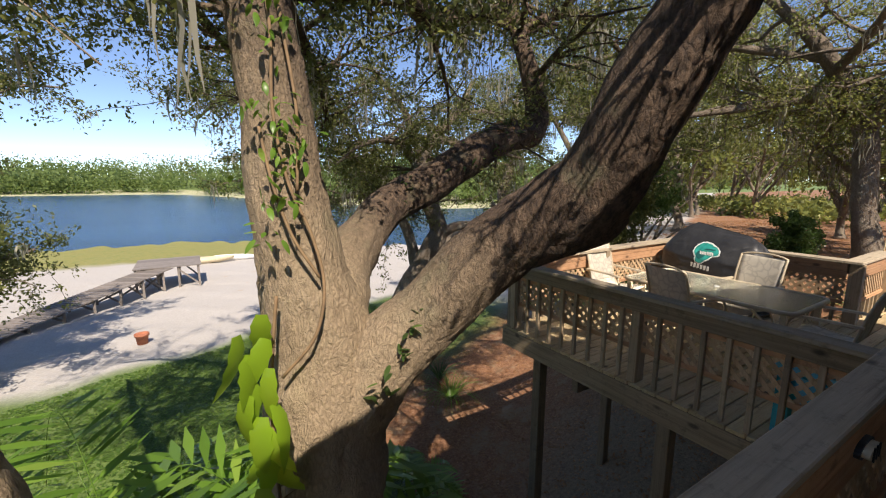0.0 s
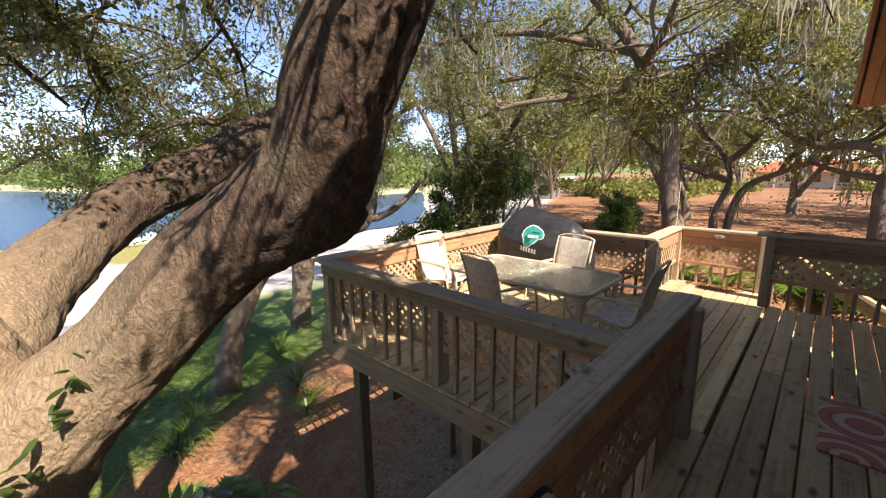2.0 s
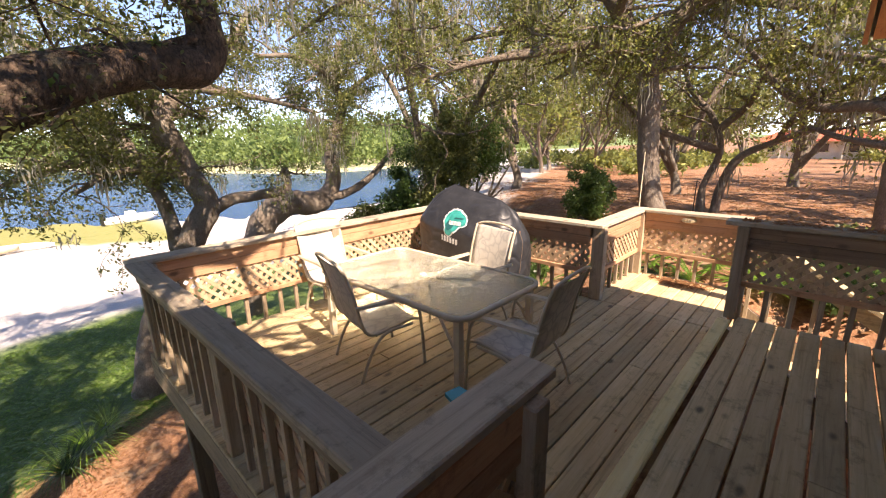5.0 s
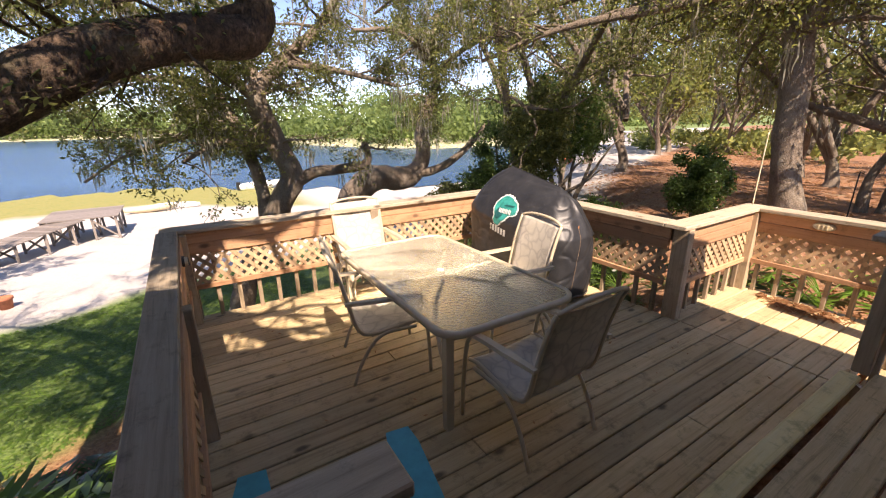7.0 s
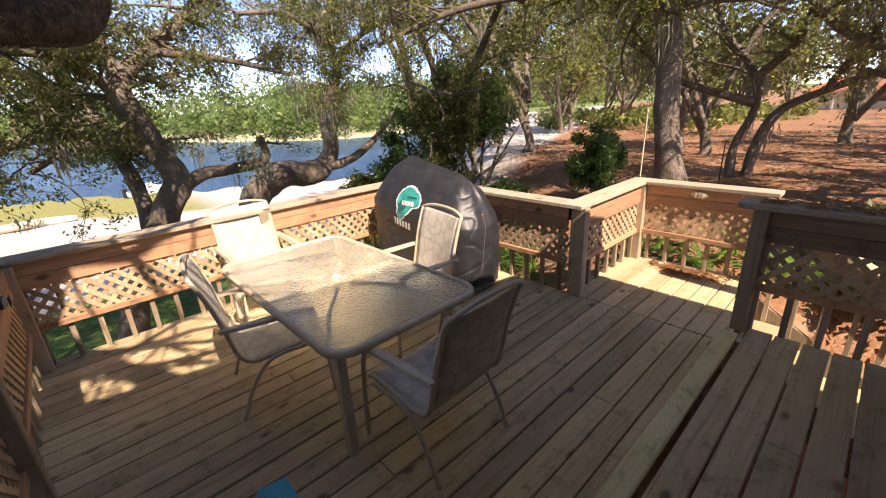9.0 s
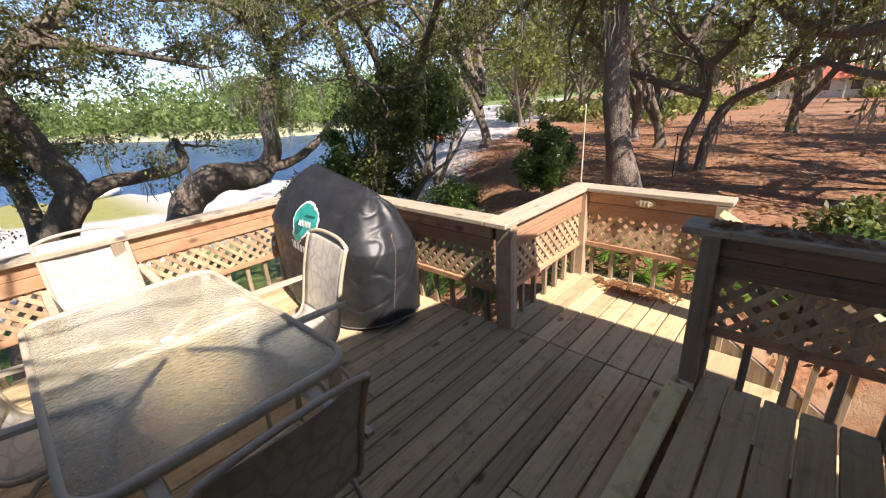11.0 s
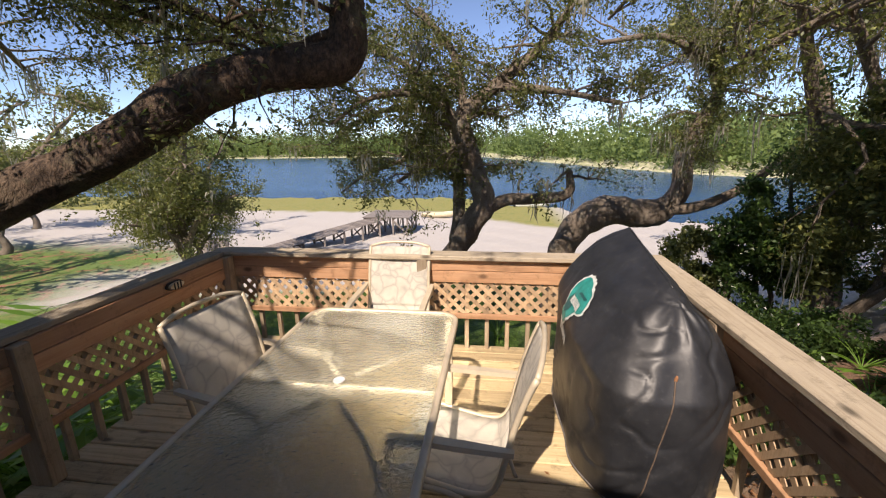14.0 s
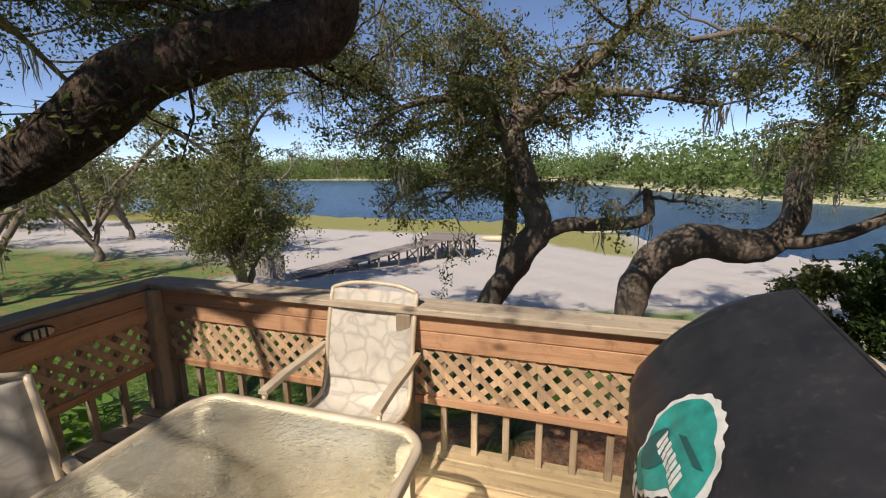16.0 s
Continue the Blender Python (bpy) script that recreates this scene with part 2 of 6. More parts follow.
def ground_material():
    """Lawn, white sand, leaf litter and shore weed, laid out by place."""
    m, n, l, b = shader("garden_ground")
    geo = n.new("ShaderNodeNewGeometry")
    sep = n.new("ShaderNodeSeparateXYZ")
    l.new(geo.outputs["Position"], sep.inputs[0])
    x, y = sep.outputs[0], sep.outputs[1]
    big = noise_node(n, l, 0.22, 5, 0.6, coord="World")
    mid = noise_node(n, l, 1.6, 6, 0.65, coord="World")
    fine = noise_node(n, l, 14, 6, 0.75, coord="World")
    wide = math_node(n, l, "MULTIPLY", math_node(n, l, "SUBTRACT", big, 0.5), 9.0)

    def edge(value, lo, hi):
        r = n.new("ShaderNodeMapRange")
        r.interpolation_type = "SMOOTHSTEP"
        r.inputs[1].default_value, r.inputs[2].default_value = lo, hi
        l.new(value, r.inputs[0])
        return r.outputs[0]
    grass = ramp(n, l, fine, [(0.3, (0.05, 0.09, 0.02)), (0.55, (0.12, 0.19, 0.04)), (0.75, (0.22, 0.27, 0.07))])
    litter = ramp(n, l, fine, [(0.28, (0.1, 0.043, 0.022)), (0.5, (0.27, 0.13, 0.065)), (0.72, (0.4, 0.24, 0.145))])
    litter = mixc(n, l, edge(mid, 0.5, 0.68), litter, (0.3, 0.2, 0.12))
    sand = ramp(n, l, fine, [(0.25, (0.36, 0.335, 0.31)), (0.6, (0.5, 0.475, 0.45))])
    sand = mixc(n, l, edge(mid, 0.62, 0.8), sand, (0.45, 0.33, 0.22))
    weed = ramp(n, l, mid, [(0.3, (0.17, 0.2, 0.05)), (0.5, (0.27, 0.25, 0.08)), (0.7, (0.15, 0.2, 0.05))])
    bare = ramp(n, l, fine, [(0.3, (0.12, 0.09, 0.06)), (0.7, (0.3, 0.23, 0.16))])
    # distance from the house side: litter, lawn, sand, weed in turn
    yy = math_node(n, l, "ADD", y, math_node(n, l, "MULTIPLY", wide, 0.35))
    lean = math_node(n, l, "ADD", yy, math_node(n, l, "MULTIPLY", x, -0.25))
    col = mixc(n, l, edge(lean, 2.0, 4.5), bare, litter)
    col = mixc(n, l, edge(math_node(n, l, "ADD", yy, math_node(n, l, "MULTIPLY", x, -0.55)), 6.2, 8.0), col, grass)
    col = mixc(n, l, edge(math_node(n, l, "ADD", yy, math_node(n, l, "MULTIPLY", x, -0.35)), 15.2, 16.6), col, sand)
    col = mixc(n, l, edge(math_node(n, l, "ADD", yy, math_node(n, l, "MULTIPLY", math_node(n, l, "MAXIMUM", math_node(n, l, "SUBTRACT", x, 1.0), 0.0), 0.75)), 39, 41), col, weed)
    east = math_node(n, l, "ADD", x, math_node(n, l, "ADD", math_node(n, l, "MULTIPLY", y, -1.3), math_node(n, l, "MULTIPLY", wide, 0.5)))
    col = mixc(n, l, edge(east, 2.5, 4.5), col, litter)
    cove = math_node(n, l, "MULTIPLY", edge(x, 10.5, 14.0), edge(math_node(n, l, "ADD", yy, math_node(n, l, "MULTIPLY", x, -0.45)), 1.0, 2.2))
    col = mixc(n, l, cove, col, sand)
    west = math_node(n, l, "ADD", math_node(n, l, "MULTIPLY", x, -1.0), math_node(n, l, "MULTIPLY", wide, 0.8))
    shade = mixc(n, l, edge(mid, 0.36, 0.5), litter, grass)
    col = mixc(n, l, math_node(n, l, "MULTIPLY", edge(west, 9.0, 13.0), math_node(n, l, "SUBTRACT", 1.0, edge(y, 20, 25))), col, shade)
    far = edge(y, 62, 66)
    col = mixc(n, l, far, col, mixc(n, l, edge(mid, 0.4, 0.6), (0.62, 0.55, 0.42), (0.2, 0.26, 0.08)))
    col = mixc(n, l, edge(sep.outputs[2], -3.7, -3.2), col, mixc(n, l, far, col, (0.14, 0.2, 0.06)))
    l.new(col, b.inputs["Base Color"])
    b.inputs["Roughness"].default_value = 0.95
    bump(n, l, b, math_node(n, l, "ADD", fine, mid), 0.6, 0.06)
    return m


def water_material():
    m, n, l, b = shader("lake_water")
    f = noise_node(n, l, 0.9, 6, 0.65, stretch=(0.5, 1.6, 1), coord="World")
    g = noise_node(n, l, 0.05, 3, 0.5, stretch=(0.4, 2.0, 1), coord="World")
    l.new(ramp(n, l, g, [(0.35, (0.012, 0.05, 0.13)), (0.7, (0.025, 0.085, 0.19))]), b.inputs["Base Color"])
    b.inputs["Roughness"].default_value = 0.16
    b.inputs["IOR"].default_value = 1.33
    bump(n, l, b, f, 0.55, 0.25)
    return m


def glass_top_material():
    """Rippled safety glass, dusty on top."""
    m, n, l, b = shader("rippled_glass")
    b.inputs["Base Color"].default_value = (0.82, 0.88, 0.84, 1)
    b.inputs["Roughness"].default_value = 0.07
    b.inputs["Transmission Weight"].default_value = 1.0
    b.inputs["IOR"].default_value = 1.5
    f = noise_node(n, l, 38, 2, 0.45, coord="World")
    bump(n, l, b, f, 0.6, 0.012)
    d = n.new("ShaderNodeBsdfDiffuse")
    dust = noise_node(n, l, 4, 6, 0.6, coord="World")
    d.inputs["Color"].default_value = (0.62, 0.59, 0.5, 1)
    mx = n.new("ShaderNodeMixShader")
    l.new(ramp(n, l, dust, [(0.3, (0.05, 0.05, 0.05)), (0.75, (0.17, 0.17, 0.17))]), mx.inputs[0])
    l.new(b.outputs[0], mx.inputs[1])
    l.new(d.outputs[0], mx.inputs[2])
    l.new(mx.outputs[0], n["Material Output"].inputs["Surface"])
    return m


def sling_material():
    """Cream woven sling with faint grey leaf prints."""
    m, n, l, b = shader("printed_sling_fabric")
    v = n.new("ShaderNodeTexVoronoi")
    v.feature = "DISTANCE_TO_EDGE"
    v.inputs["Scale"].default_value = 8.0
    tc = n.new("ShaderNodeTexCoord")
    wob = n.new("ShaderNodeTexNoise")
    wob.inputs["Scale"].default_value = 5.0
    l.new(tc.outputs["Object"], wob.inputs["Vector"])
    mv = n.new("ShaderNodeVectorMath")
    mv.operation = "MULTIPLY_ADD"
    l.new(wob.outputs["Color"], mv.inputs[0])
    mv.inputs[1].default_value = (0.25, 0.25, 0.25)
    l.new(tc.outputs["Object"], mv.inputs[2])
    l.new(mv.outputs[0], v.inputs["Vector"])
    veins = ramp(n, l, v.outputs["Distance"], [(0.0, (0.45, 0.42, 0.375)), (0.05, (0.54, 0.505, 0.44)), (0.16, (0.64, 0.6, 0.52))])
    soil = noise_node(n, l, 7, 6, 0.65)
    col = mixc(n, l, ramp(n, l, soil, [(0.4, (0, 0, 0)), (0.75, (0.6, 0.6, 0.6))]), veins, (0.44, 0.41, 0.35))
    l.new(col, b.inputs["Base Color"])
    b.inputs["Roughness"].default_value = 0.85
    weave = noise_node(n, l, 260, 2, 0.5)
    bump(n, l, b, weave, 0.25, 0.003)
    tr = n.new("ShaderNodeBsdfTranslucent")
    l.new(col, tr.inputs["Color"])
    mx = n.new("ShaderNodeMixShader")
    mx.inputs[0].default_value = 0.16
    l.new(b.outputs[0], mx.inputs[1])
    l.new(tr.outputs[0], mx.inputs[2])
    l.new(mx.outputs[0], n["Material Output"].inputs["Surface"])
    return m


def cover_material():
    m, n, l, b = shader("black_vinyl_cover")
    f = noise_node(n, l, 5, 7, 0.7, coord="World")
    g = noise_node(n, l, 40, 5, 0.7, coord="World")
    col = ramp(n, l, f, [(0.35, (0.014, 0.015, 0.018)), (0.6, (0.026, 0.027, 0.03)), (0.8, (0.06, 0.058, 0.058))])
    l.new(mixc(n, l, ramp(n, l, g, [(0.58, (0, 0, 0)), (0.8, (0.4, 0.4, 0.4))]), col, (0.09, 0.087, 0.085)), b.inputs["Base Color"])
    b.inputs["Roughness"].default_value = 0.46
    soft = noise_node(n, l, 4, 2, 0.5, coord="World")
    bump(n, l, b, math_node(n, l, "ADD", soft, math_node(n, l, "MULTIPLY", g, 0.05)), 0.4, 0.03)
    return m


GROUND, WATER, GLASS_TOP, SLING, COVER = ground_material(), water_material(), glass_top_material(), sling_material(), cover_material()
WOODWALL_X = wood("orange_stained_siding", (0.3, 0.1, 0.04), (0.46, 0.18, 0.08), (0.55, 0.25, 0.12), 0, False, 0.5)


def window_glass():
    m, n, l, b = shader("dark_window_glass")
    b.inputs["Base Color"].default_value = (0.03, 0.035, 0.04, 1)
    b.inputs["Roughness"].default_value = 0.03
    b.inputs["Specular IOR Level"].default_value = 0.9
    f = noise_node(n, l, 0.8, 2, 0.5, coord="World")
    bump(n, l, b, f, 0.05, 0.02)
    return m


WINGLASS = window_glass()


# ---------------------------------------------------------------- mesh helpers
MESHES = {}


def mesh_from(name, verts, faces, material, smooth=False):
    me = bpy.data.meshes.new(name)
    me.from_pydata([tuple(v) for v in verts], [], [tuple(f) for f in faces])
    me.materials.append(material)
    if smooth:
        me.polygons.foreach_set("use_smooth", [True] * len(me.polygons))
    me.update()
    return me


def array_mesh(name, verts, quads, material, smooth=False):
    """A mesh out of numpy arrays of vertices and of faces that all have as many corners."""
    me = bpy.data.meshes.new(name)
    k = quads.shape[1]
    me.vertices.add(len(verts))
    me.vertices.foreach_set("co", np.ascontiguousarray(verts, dtype=np.float32).ravel())
    me.loops.add(quads.size)
    me.loops.foreach_set("vertex_index", np.ascontiguousarray(quads, dtype=np.int32).ravel())
    me.polygons.add(len(quads))
    me.polygons.foreach_set("loop_start", np.arange(0, quads.size, k, dtype=np.int32))
    me.polygons.foreach_set("loop_total", np.full(len(quads), k, dtype=np.int32))
    if smooth:
        me.polygons.foreach_set("use_smooth", np.ones(len(quads), dtype=bool))
    me.materials.append(material)
    me.update(calc_edges=True)
    return me


def block(dx, dy, dz, material, bevel=0.004):
    """A chamfered timber of that size, centred on its own origin; alike timbers share it."""
    key = (round(dx, 3), round(dy, 3), round(dz, 3), material.name, bevel)
    if key not in MESHES:
        bm = bmesh.new()
        bmesh.ops.create_cube(bm, size=1.0)
        bmesh.ops.scale(bm, vec=(dx, dy, dz), verts=bm.verts)
        if bevel:
            bmesh.ops.bevel(bm, geom=bm.edges[:], offset=bevel, segments=1, affect="EDGES")
        me = bpy.data.meshes.new("timber")
        bm.to_mesh(me)
        bm.free()
        me.materials.append(material)
        MESHES[key] = me
    return MESHES[key]


def piece(name, parent, x0, x1, y0, y1, z0, z1, material, bevel=0.004, label="", kind=""):
    """One timber between those limits, as an object under parent."""
    ob = new(name, block(x1 - x0, y1 - y0, z1 - z0, material, bevel))
    ob.location = ((x0 + x1) / 2, (y0 + y1) / 2, (z0 + z1) / 2)
    if parent is not None:
        ob.parent = parent
        ob.matrix_parent_inverse = parent.matrix_world.inverted()
    return tagged(ob, label, "", "", kind)


def part(name, me, parent, label="", matrix=None, kind=""):
    if isinstance(me, bmesh.types.BMesh):
        raise TypeError("mesh wanted")
    ob = new(name, me)
    if matrix is not None:
        ob.matrix_basis = matrix
    if parent is not None:
        ob.parent = parent
    return tagged(ob, label, "", "", kind)


def thing(name, label, category, group="", kind="", at=(0, 0, 0), turn=0):
    ob = new(name)
    ob.matrix_basis = pose(*at, 0, 0, turn)
    ob.empty_display_size = 0.1
    return tagged(ob, label, category, group, kind)


def prism(profile, axis, a, b, material, name="prism", smooth=False):
    """A flat outline in two axes pushed along the third from a to b."""
    n = len(profile)
    put = {0: lambda u, v, w: (w, u, v), 1: lambda u, v, w: (u, w, v), 2: lambda u, v, w: (u, v, w)}[axis]
    verts = [put(u, v, a) for u, v in profile] + [put(u, v, b) for u, v in profile]
    faces = [tuple(range(n))[::-1], tuple(range(n, 2 * n))] + [(i, (i + 1) % n, n + (i + 1) % n, n + i) for i in range(n)]
    me = mesh_from(name, verts, faces, material, smooth)
    bm = bmesh.new()
    bm.from_mesh(me)
    bmesh.ops.recalc_face_normals(bm, faces=bm.faces)
    bm.to_mesh(me)
    bm.free()
    return me


def tube_arrays(points, radii, sides, rough=0.0, seed=0, ridge=0.0):
    """Vertices and quads of a tube along points; rough lumps and bark ridges push its skin in and out."""
    pts = np.array(points, float)
    n = len(pts)
    tang = np.gradient(pts, axis=0)
    tang /= np.linalg.norm(tang, axis=1)[:, None] + 1e-9
    side = np.cross(tang[0], (0.3, 0.2, 1.0) if abs(tang[0][2]) < 0.9 else (1.0, 0.1, 0.0))
    verts = np.zeros((n, sides, 3))
    run = np.concatenate([[0.0], np.cumsum(np.linalg.norm(np.diff(pts, axis=0), axis=1))])
    ang = np.linspace(0, 2 * np.pi, sides, endpoint=False)
    for i in range(n):
        side = side - tang[i] * np.dot(side, tang[i])
        side /= np.linalg.norm(side) + 1e-9
        other = np.cross(tang[i], side)
        verts[i] = pts[i] + radii[i] * (np.cos(ang)[:, None] * side + np.sin(ang)[:, None] * other)
    if rough or ridge:
        for i in range(n):
            for j in range(sides):
                d = verts[i, j] - pts[i]
                p = Vector(verts[i, j])
                k = rough * noise.noise(p * 2.2 + Vector((seed, 0, 0)))
                if ridge:
                    # furrows run along the limb
                    w = Vector((math.cos(ang[j]) * radii[i] * 15, math.sin(ang[j]) * radii[i] * 15, run[i] * 4.0)) + 0.5 * noise.noise_vector(p * 5)
                    k += ridge * (abs(noise.noise(w)) ** 0.7 - 0.3) + 0.3 * ridge * noise.noise(p * 26)
                verts[i, j] = pts[i] + d * (1 + k)
    a = np.arange(n - 1)[:, None] * sides
    j = np.arange(sides)[None, :]
    k = (j + 1) % sides
    quads = np.stack([a + j, a + k, a + sides + k, a + sides + j], -1).reshape(-1, 4)
    return verts.reshape(-1, 3), quads


def joined(parts):
    vs, qs, at = [], [], 0
    for v, q in parts:
        vs.append(v)
        qs.append(q + at)
        at += len(v)
    return np.concatenate(vs), np.concatenate(qs)


def curve_points(knots, step):
    """Catmull-Rom line through knots of (x, y, z, radius), about step metres apart."""
    k = np.array(knots, float)
    k = np.vstack([2 * k[0] - k[1], k, 2 * k[-1] - k[-2]])
    out = []
    for i in range(1, len(k) - 2):
        m = max(2, int(np.linalg.norm(k[i + 1][:3] - k[i][:3]) / step))
        for t in np.linspace(0, 1, m, endpoint=False):
            p0, p1, p2, p3 = k[i - 1], k[i], k[i + 1], k[i + 2]
            out.append(0.5 * (2 * p1 + (p2 - p0) * t + (2 * p0 - 5 * p1 + 4 * p2 - p3) * t * t + (3 * p1 - p0 - 3 * p2 + p3) * t ** 3))
    out.append(k[-2])
    out = np.array(out)
    return out[:, :3], np.maximum(out[:, 3], 0.004)


# ---------------------------------------------------------------- ground and lake
def smooth01(t):
    t = np.clip(t, 0, 1)
    return t * t * (3 - 2 * t)


def shore_far(x):
    return 235 - 150 * smooth01((x + 15) / 75)


def ground_z(x, y):
    x, y = np.asarray(x, float), np.asarray(y, float)
    low = -3.45 - 0.0325 * np.maximum(y - 5 + 0.75 * np.clip(x - 1, 0, 26) * smooth01((y - 14) / 14), 0)
    low = np.maximum(low, -7)
    top = -0.15 - 0.025 * np.clip(x - 16, 0, 60)
    u = x - 1.0 * np.maximum(y, 0)
    z = low + (top - low) * smooth01((u + 1.5) / 10.5)
    z = z - 1.25 * smooth01((0.25 - y) / 0.7) * smooth01((x - 6.6) / 0.6) * smooth01((9.7 - x) / 0.9)
    d = y - shore_far(x)
    z = np.where(d > -30, np.maximum(z, np.minimum(-5.6 + 0.06 * (d + 10), 1.5)), z)
    lump = 0.05 * np.sin(x * 1.3 + 0.7 * y) * np.sin(y * 0.9 - 0.4 * x) + 0.03 * np.sin(2.9 * x) * np.sin(3.3 * y + 1)
    return z + np.where(y < 60, lump, 0)


def build_ground():
    def axis(lo, a, b, hi, fine):
        left = a - np.geomspace(fine, a - lo + fine, 46)[::-1] + fine
        right = b + np.geomspace(fine, hi - b + fine, 46) - fine
        return np.unique(np.concatenate([left, np.arange(a, b, fine), right]))
    xs, ys = axis(-1500, -12, 24, 1500, 0.4), axis(-700, -6, 30, 1800, 0.4)
    gx, gy = np.meshgrid(xs, ys, indexing="ij")
    v = np.stack([gx, gy, ground_z(gx, gy)], -1).reshape(-1, 3)
    i, j = np.meshgrid(np.arange(len(xs) - 1), np.arange(len(ys) - 1), indexing="ij")
    a = (i * len(ys) + j).ravel()
    q = np.stack([a, a + len(ys), a + len(ys) + 1, a + 1], -1)
    part("ground", array_mesh("ground", v, q, GROUND, True), None, "garden ground of lawn, leaf litter and white sand", None, "structure")
    wx = np.linspace(-1200, 1200, 2)
    v = np.array([(x, y, -5.05) for x in wx for y in (38, 1500)])
    part("water", array_mesh("water", v, np.array([[0, 2, 3, 1]]), WATER), None, "blue rippled lake water", None, "structure")


build_ground()

# ---------------------------------------------------------------- deck structure
XW, YN = 3.62, 4.11             # centre lines of the west and north railings
XE, YJ, XL = 7.53, 1.66, 8.92   # grill-side railing, jog railing, landing railing
YS = 0.38                       # edge of the upper deck
HOUSE_Y = -0.82
RND = random.Random(4)


def rail_run(name, axis, c, a, b, base, inside, label, cap_mat, board_mat, posts=(), cap_ends=(0.1, 0.1), cap_side=(-0.1, 0.1)):
    """A deck railing along axis 0 or 1 at c from a to b; inside: the side (+1 or -1) on which boards and lattice are fixed."""
    t = thing(name, label, "railing", "deck railings")

    def bit(nm, u0, u1, w0, w1, z0, z1, m, bev=0.004, lab=""):
        w0, w1 = sorted((c + inside * w0, c + inside * w1))
        if axis == 0:
            return piece(nm, t, u0, u1, w0, w1, base + z0, base + z1, m, bev, lab)
        return piece(nm, t, w0, w1, u0, u1, base + z0, base + z1, m, bev, lab)
    bit("cap", a - cap_ends[0], b + cap_ends[1], cap_side[0], cap_side[1], 0.88, 0.92, cap_mat, 0.006, "wide weathered grey cap board")
    bit("rail_board", a, b, 0.021, 0.055, 0.775, 0.878, board_mat)
    bit("rail_board", a, b, 0.021, 0.055, 0.665, 0.771, board_mat)
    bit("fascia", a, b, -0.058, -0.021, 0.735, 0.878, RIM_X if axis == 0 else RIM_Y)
    bit("bottom_rail", a, b, 0.021, 0.056, 0.315, 0.365, RED_X if axis == 0 else RED_Y)
    for p in posts:
        bit("post", p - 0.045, p + 0.045, -0.045 + 0.0, 0.1, 0.0, 0.878, WOOD_Z, 0.006)
    n = max(1, round((b - a) / 0.19))
    for i in range(n):
        u = a + (i + 0.5) * (b - a) / n
        bit("baluster", u - 0.019, u + 0.019, -0.019, 0.019, -0.12, 0.876, WOOD_Z, 0.003)
    # lattice of crossing slats between bottom rail and boards
    z0, z1, w = 0.36, 0.67, 0.036
    step = 0.105
    for layer in (0, 1):
        off = 0.023 + 0.008 * layer
        s = a - (z1 - z0)
        while s < b:
            s += step
            u0, u1 = s, s + (z1 - z0)
            lo, hi = max(u0, a), min(u1, b)
            if hi - lo < 0.03:
                continue
            f0, f1 = (lo - u0) / (u1 - u0), (hi - u0) / (u1 - u0)
            if layer:
                f0, f1 = 1 - f0, 1 - f1
            za, zb = z0 + f0 * (z1 - z0), z0 + f1 * (z1 - z0)
            key = ("slat", axis, inside, layer, round(hi - lo, 3), round(zb - za, 3))
            if key not in MESHES:
                L, H, hw = hi - lo, zb - za, w * 0.7
                prof = [(0, -hw), (L, H - hw), (L, H + hw), (0, hw)]
                if abs(f1 - f0) > 0.999:
                    prof = [(-hw, 0), (hw, 0), (L + hw, H), (L - hw, H)]
                MESHES[key] = prism(prof, 1 if axis == 0 else 0, 0, 0.0075, TAN, "slat")
            ob = new("slat", MESHES[key])
            d = c + inside * off - (0.0075 if inside < 0 else 0)
            ob.location = (lo, d, base + za) if axis == 0 else (d, lo, base + za)
            ob.parent = t
    return t


def deck_boards(name, label, x0, x1, y0, y1, top, width, gap, seams, holes=()):
    floor = thing(name, label, "deck floor", "", "structure")
    y, row = y0, 0
    while y < y1 - 0.02:
        yb = min(y + width, y1)
        cuts = [x0] + sorted(s + RND.uniform(-0.02, 0.02) for s in seams[row % len(seams)]) + [x1]
        for p, q in zip(cuts, cuts[1:]):
            dz = RND.uniform(-0.002, 0.002)
            piece("plank", floor, p + 0.002, q - 0.002, y, yb, top - 0.036 + dz, top + dz, WOOD_X, 0.005)
        y += width + gap
        row += 1
    return floor


lower = deck_boards("lower_deck_floor", "weathered grey-brown deck boards laid side by side", XW - 0.06, XE + 0.0, YS - 0.02, YN + 0.06, 0.0, 0.137, 0.0095, [(), (), (6.3,), (), (), (), (5.0,), ()])
landing = deck_boards("landing_floor", "sunlit weathered deck boards of the stair landing", XE + 0.006, XL + 0.06, YS - 0.02, YJ + 0.06, 0.0, 0.137, 0.0095, [()])
upper = deck_boards("upper_deck_floor", "worn grey deck boards of the upper walkway", -3.2, 7.46, HOUSE_Y + 0.004, YS - 0.155, UP, 0.137, 0.013, [(1.1, 4.7), (2.9, 6.3), (0.2, 5.4)])
piece("nosing", upper, 4.07, 7.32, YS - 0.125, YS - 0.018, UP - 0.03, UP + 0.006, PALE_X, 0.008, "pale yellowish step nosing board")
piece("nosing", upper, -3.2, 4.066, YS - 0.148, YS + 0.0, UP - 0.036, UP, WOOD_X, 0.006)
piece("riser", upper, 4.1, 7.46, YS - 0.045, YS - 0.022, 0.002, UP - 0.04, WOOD_X)
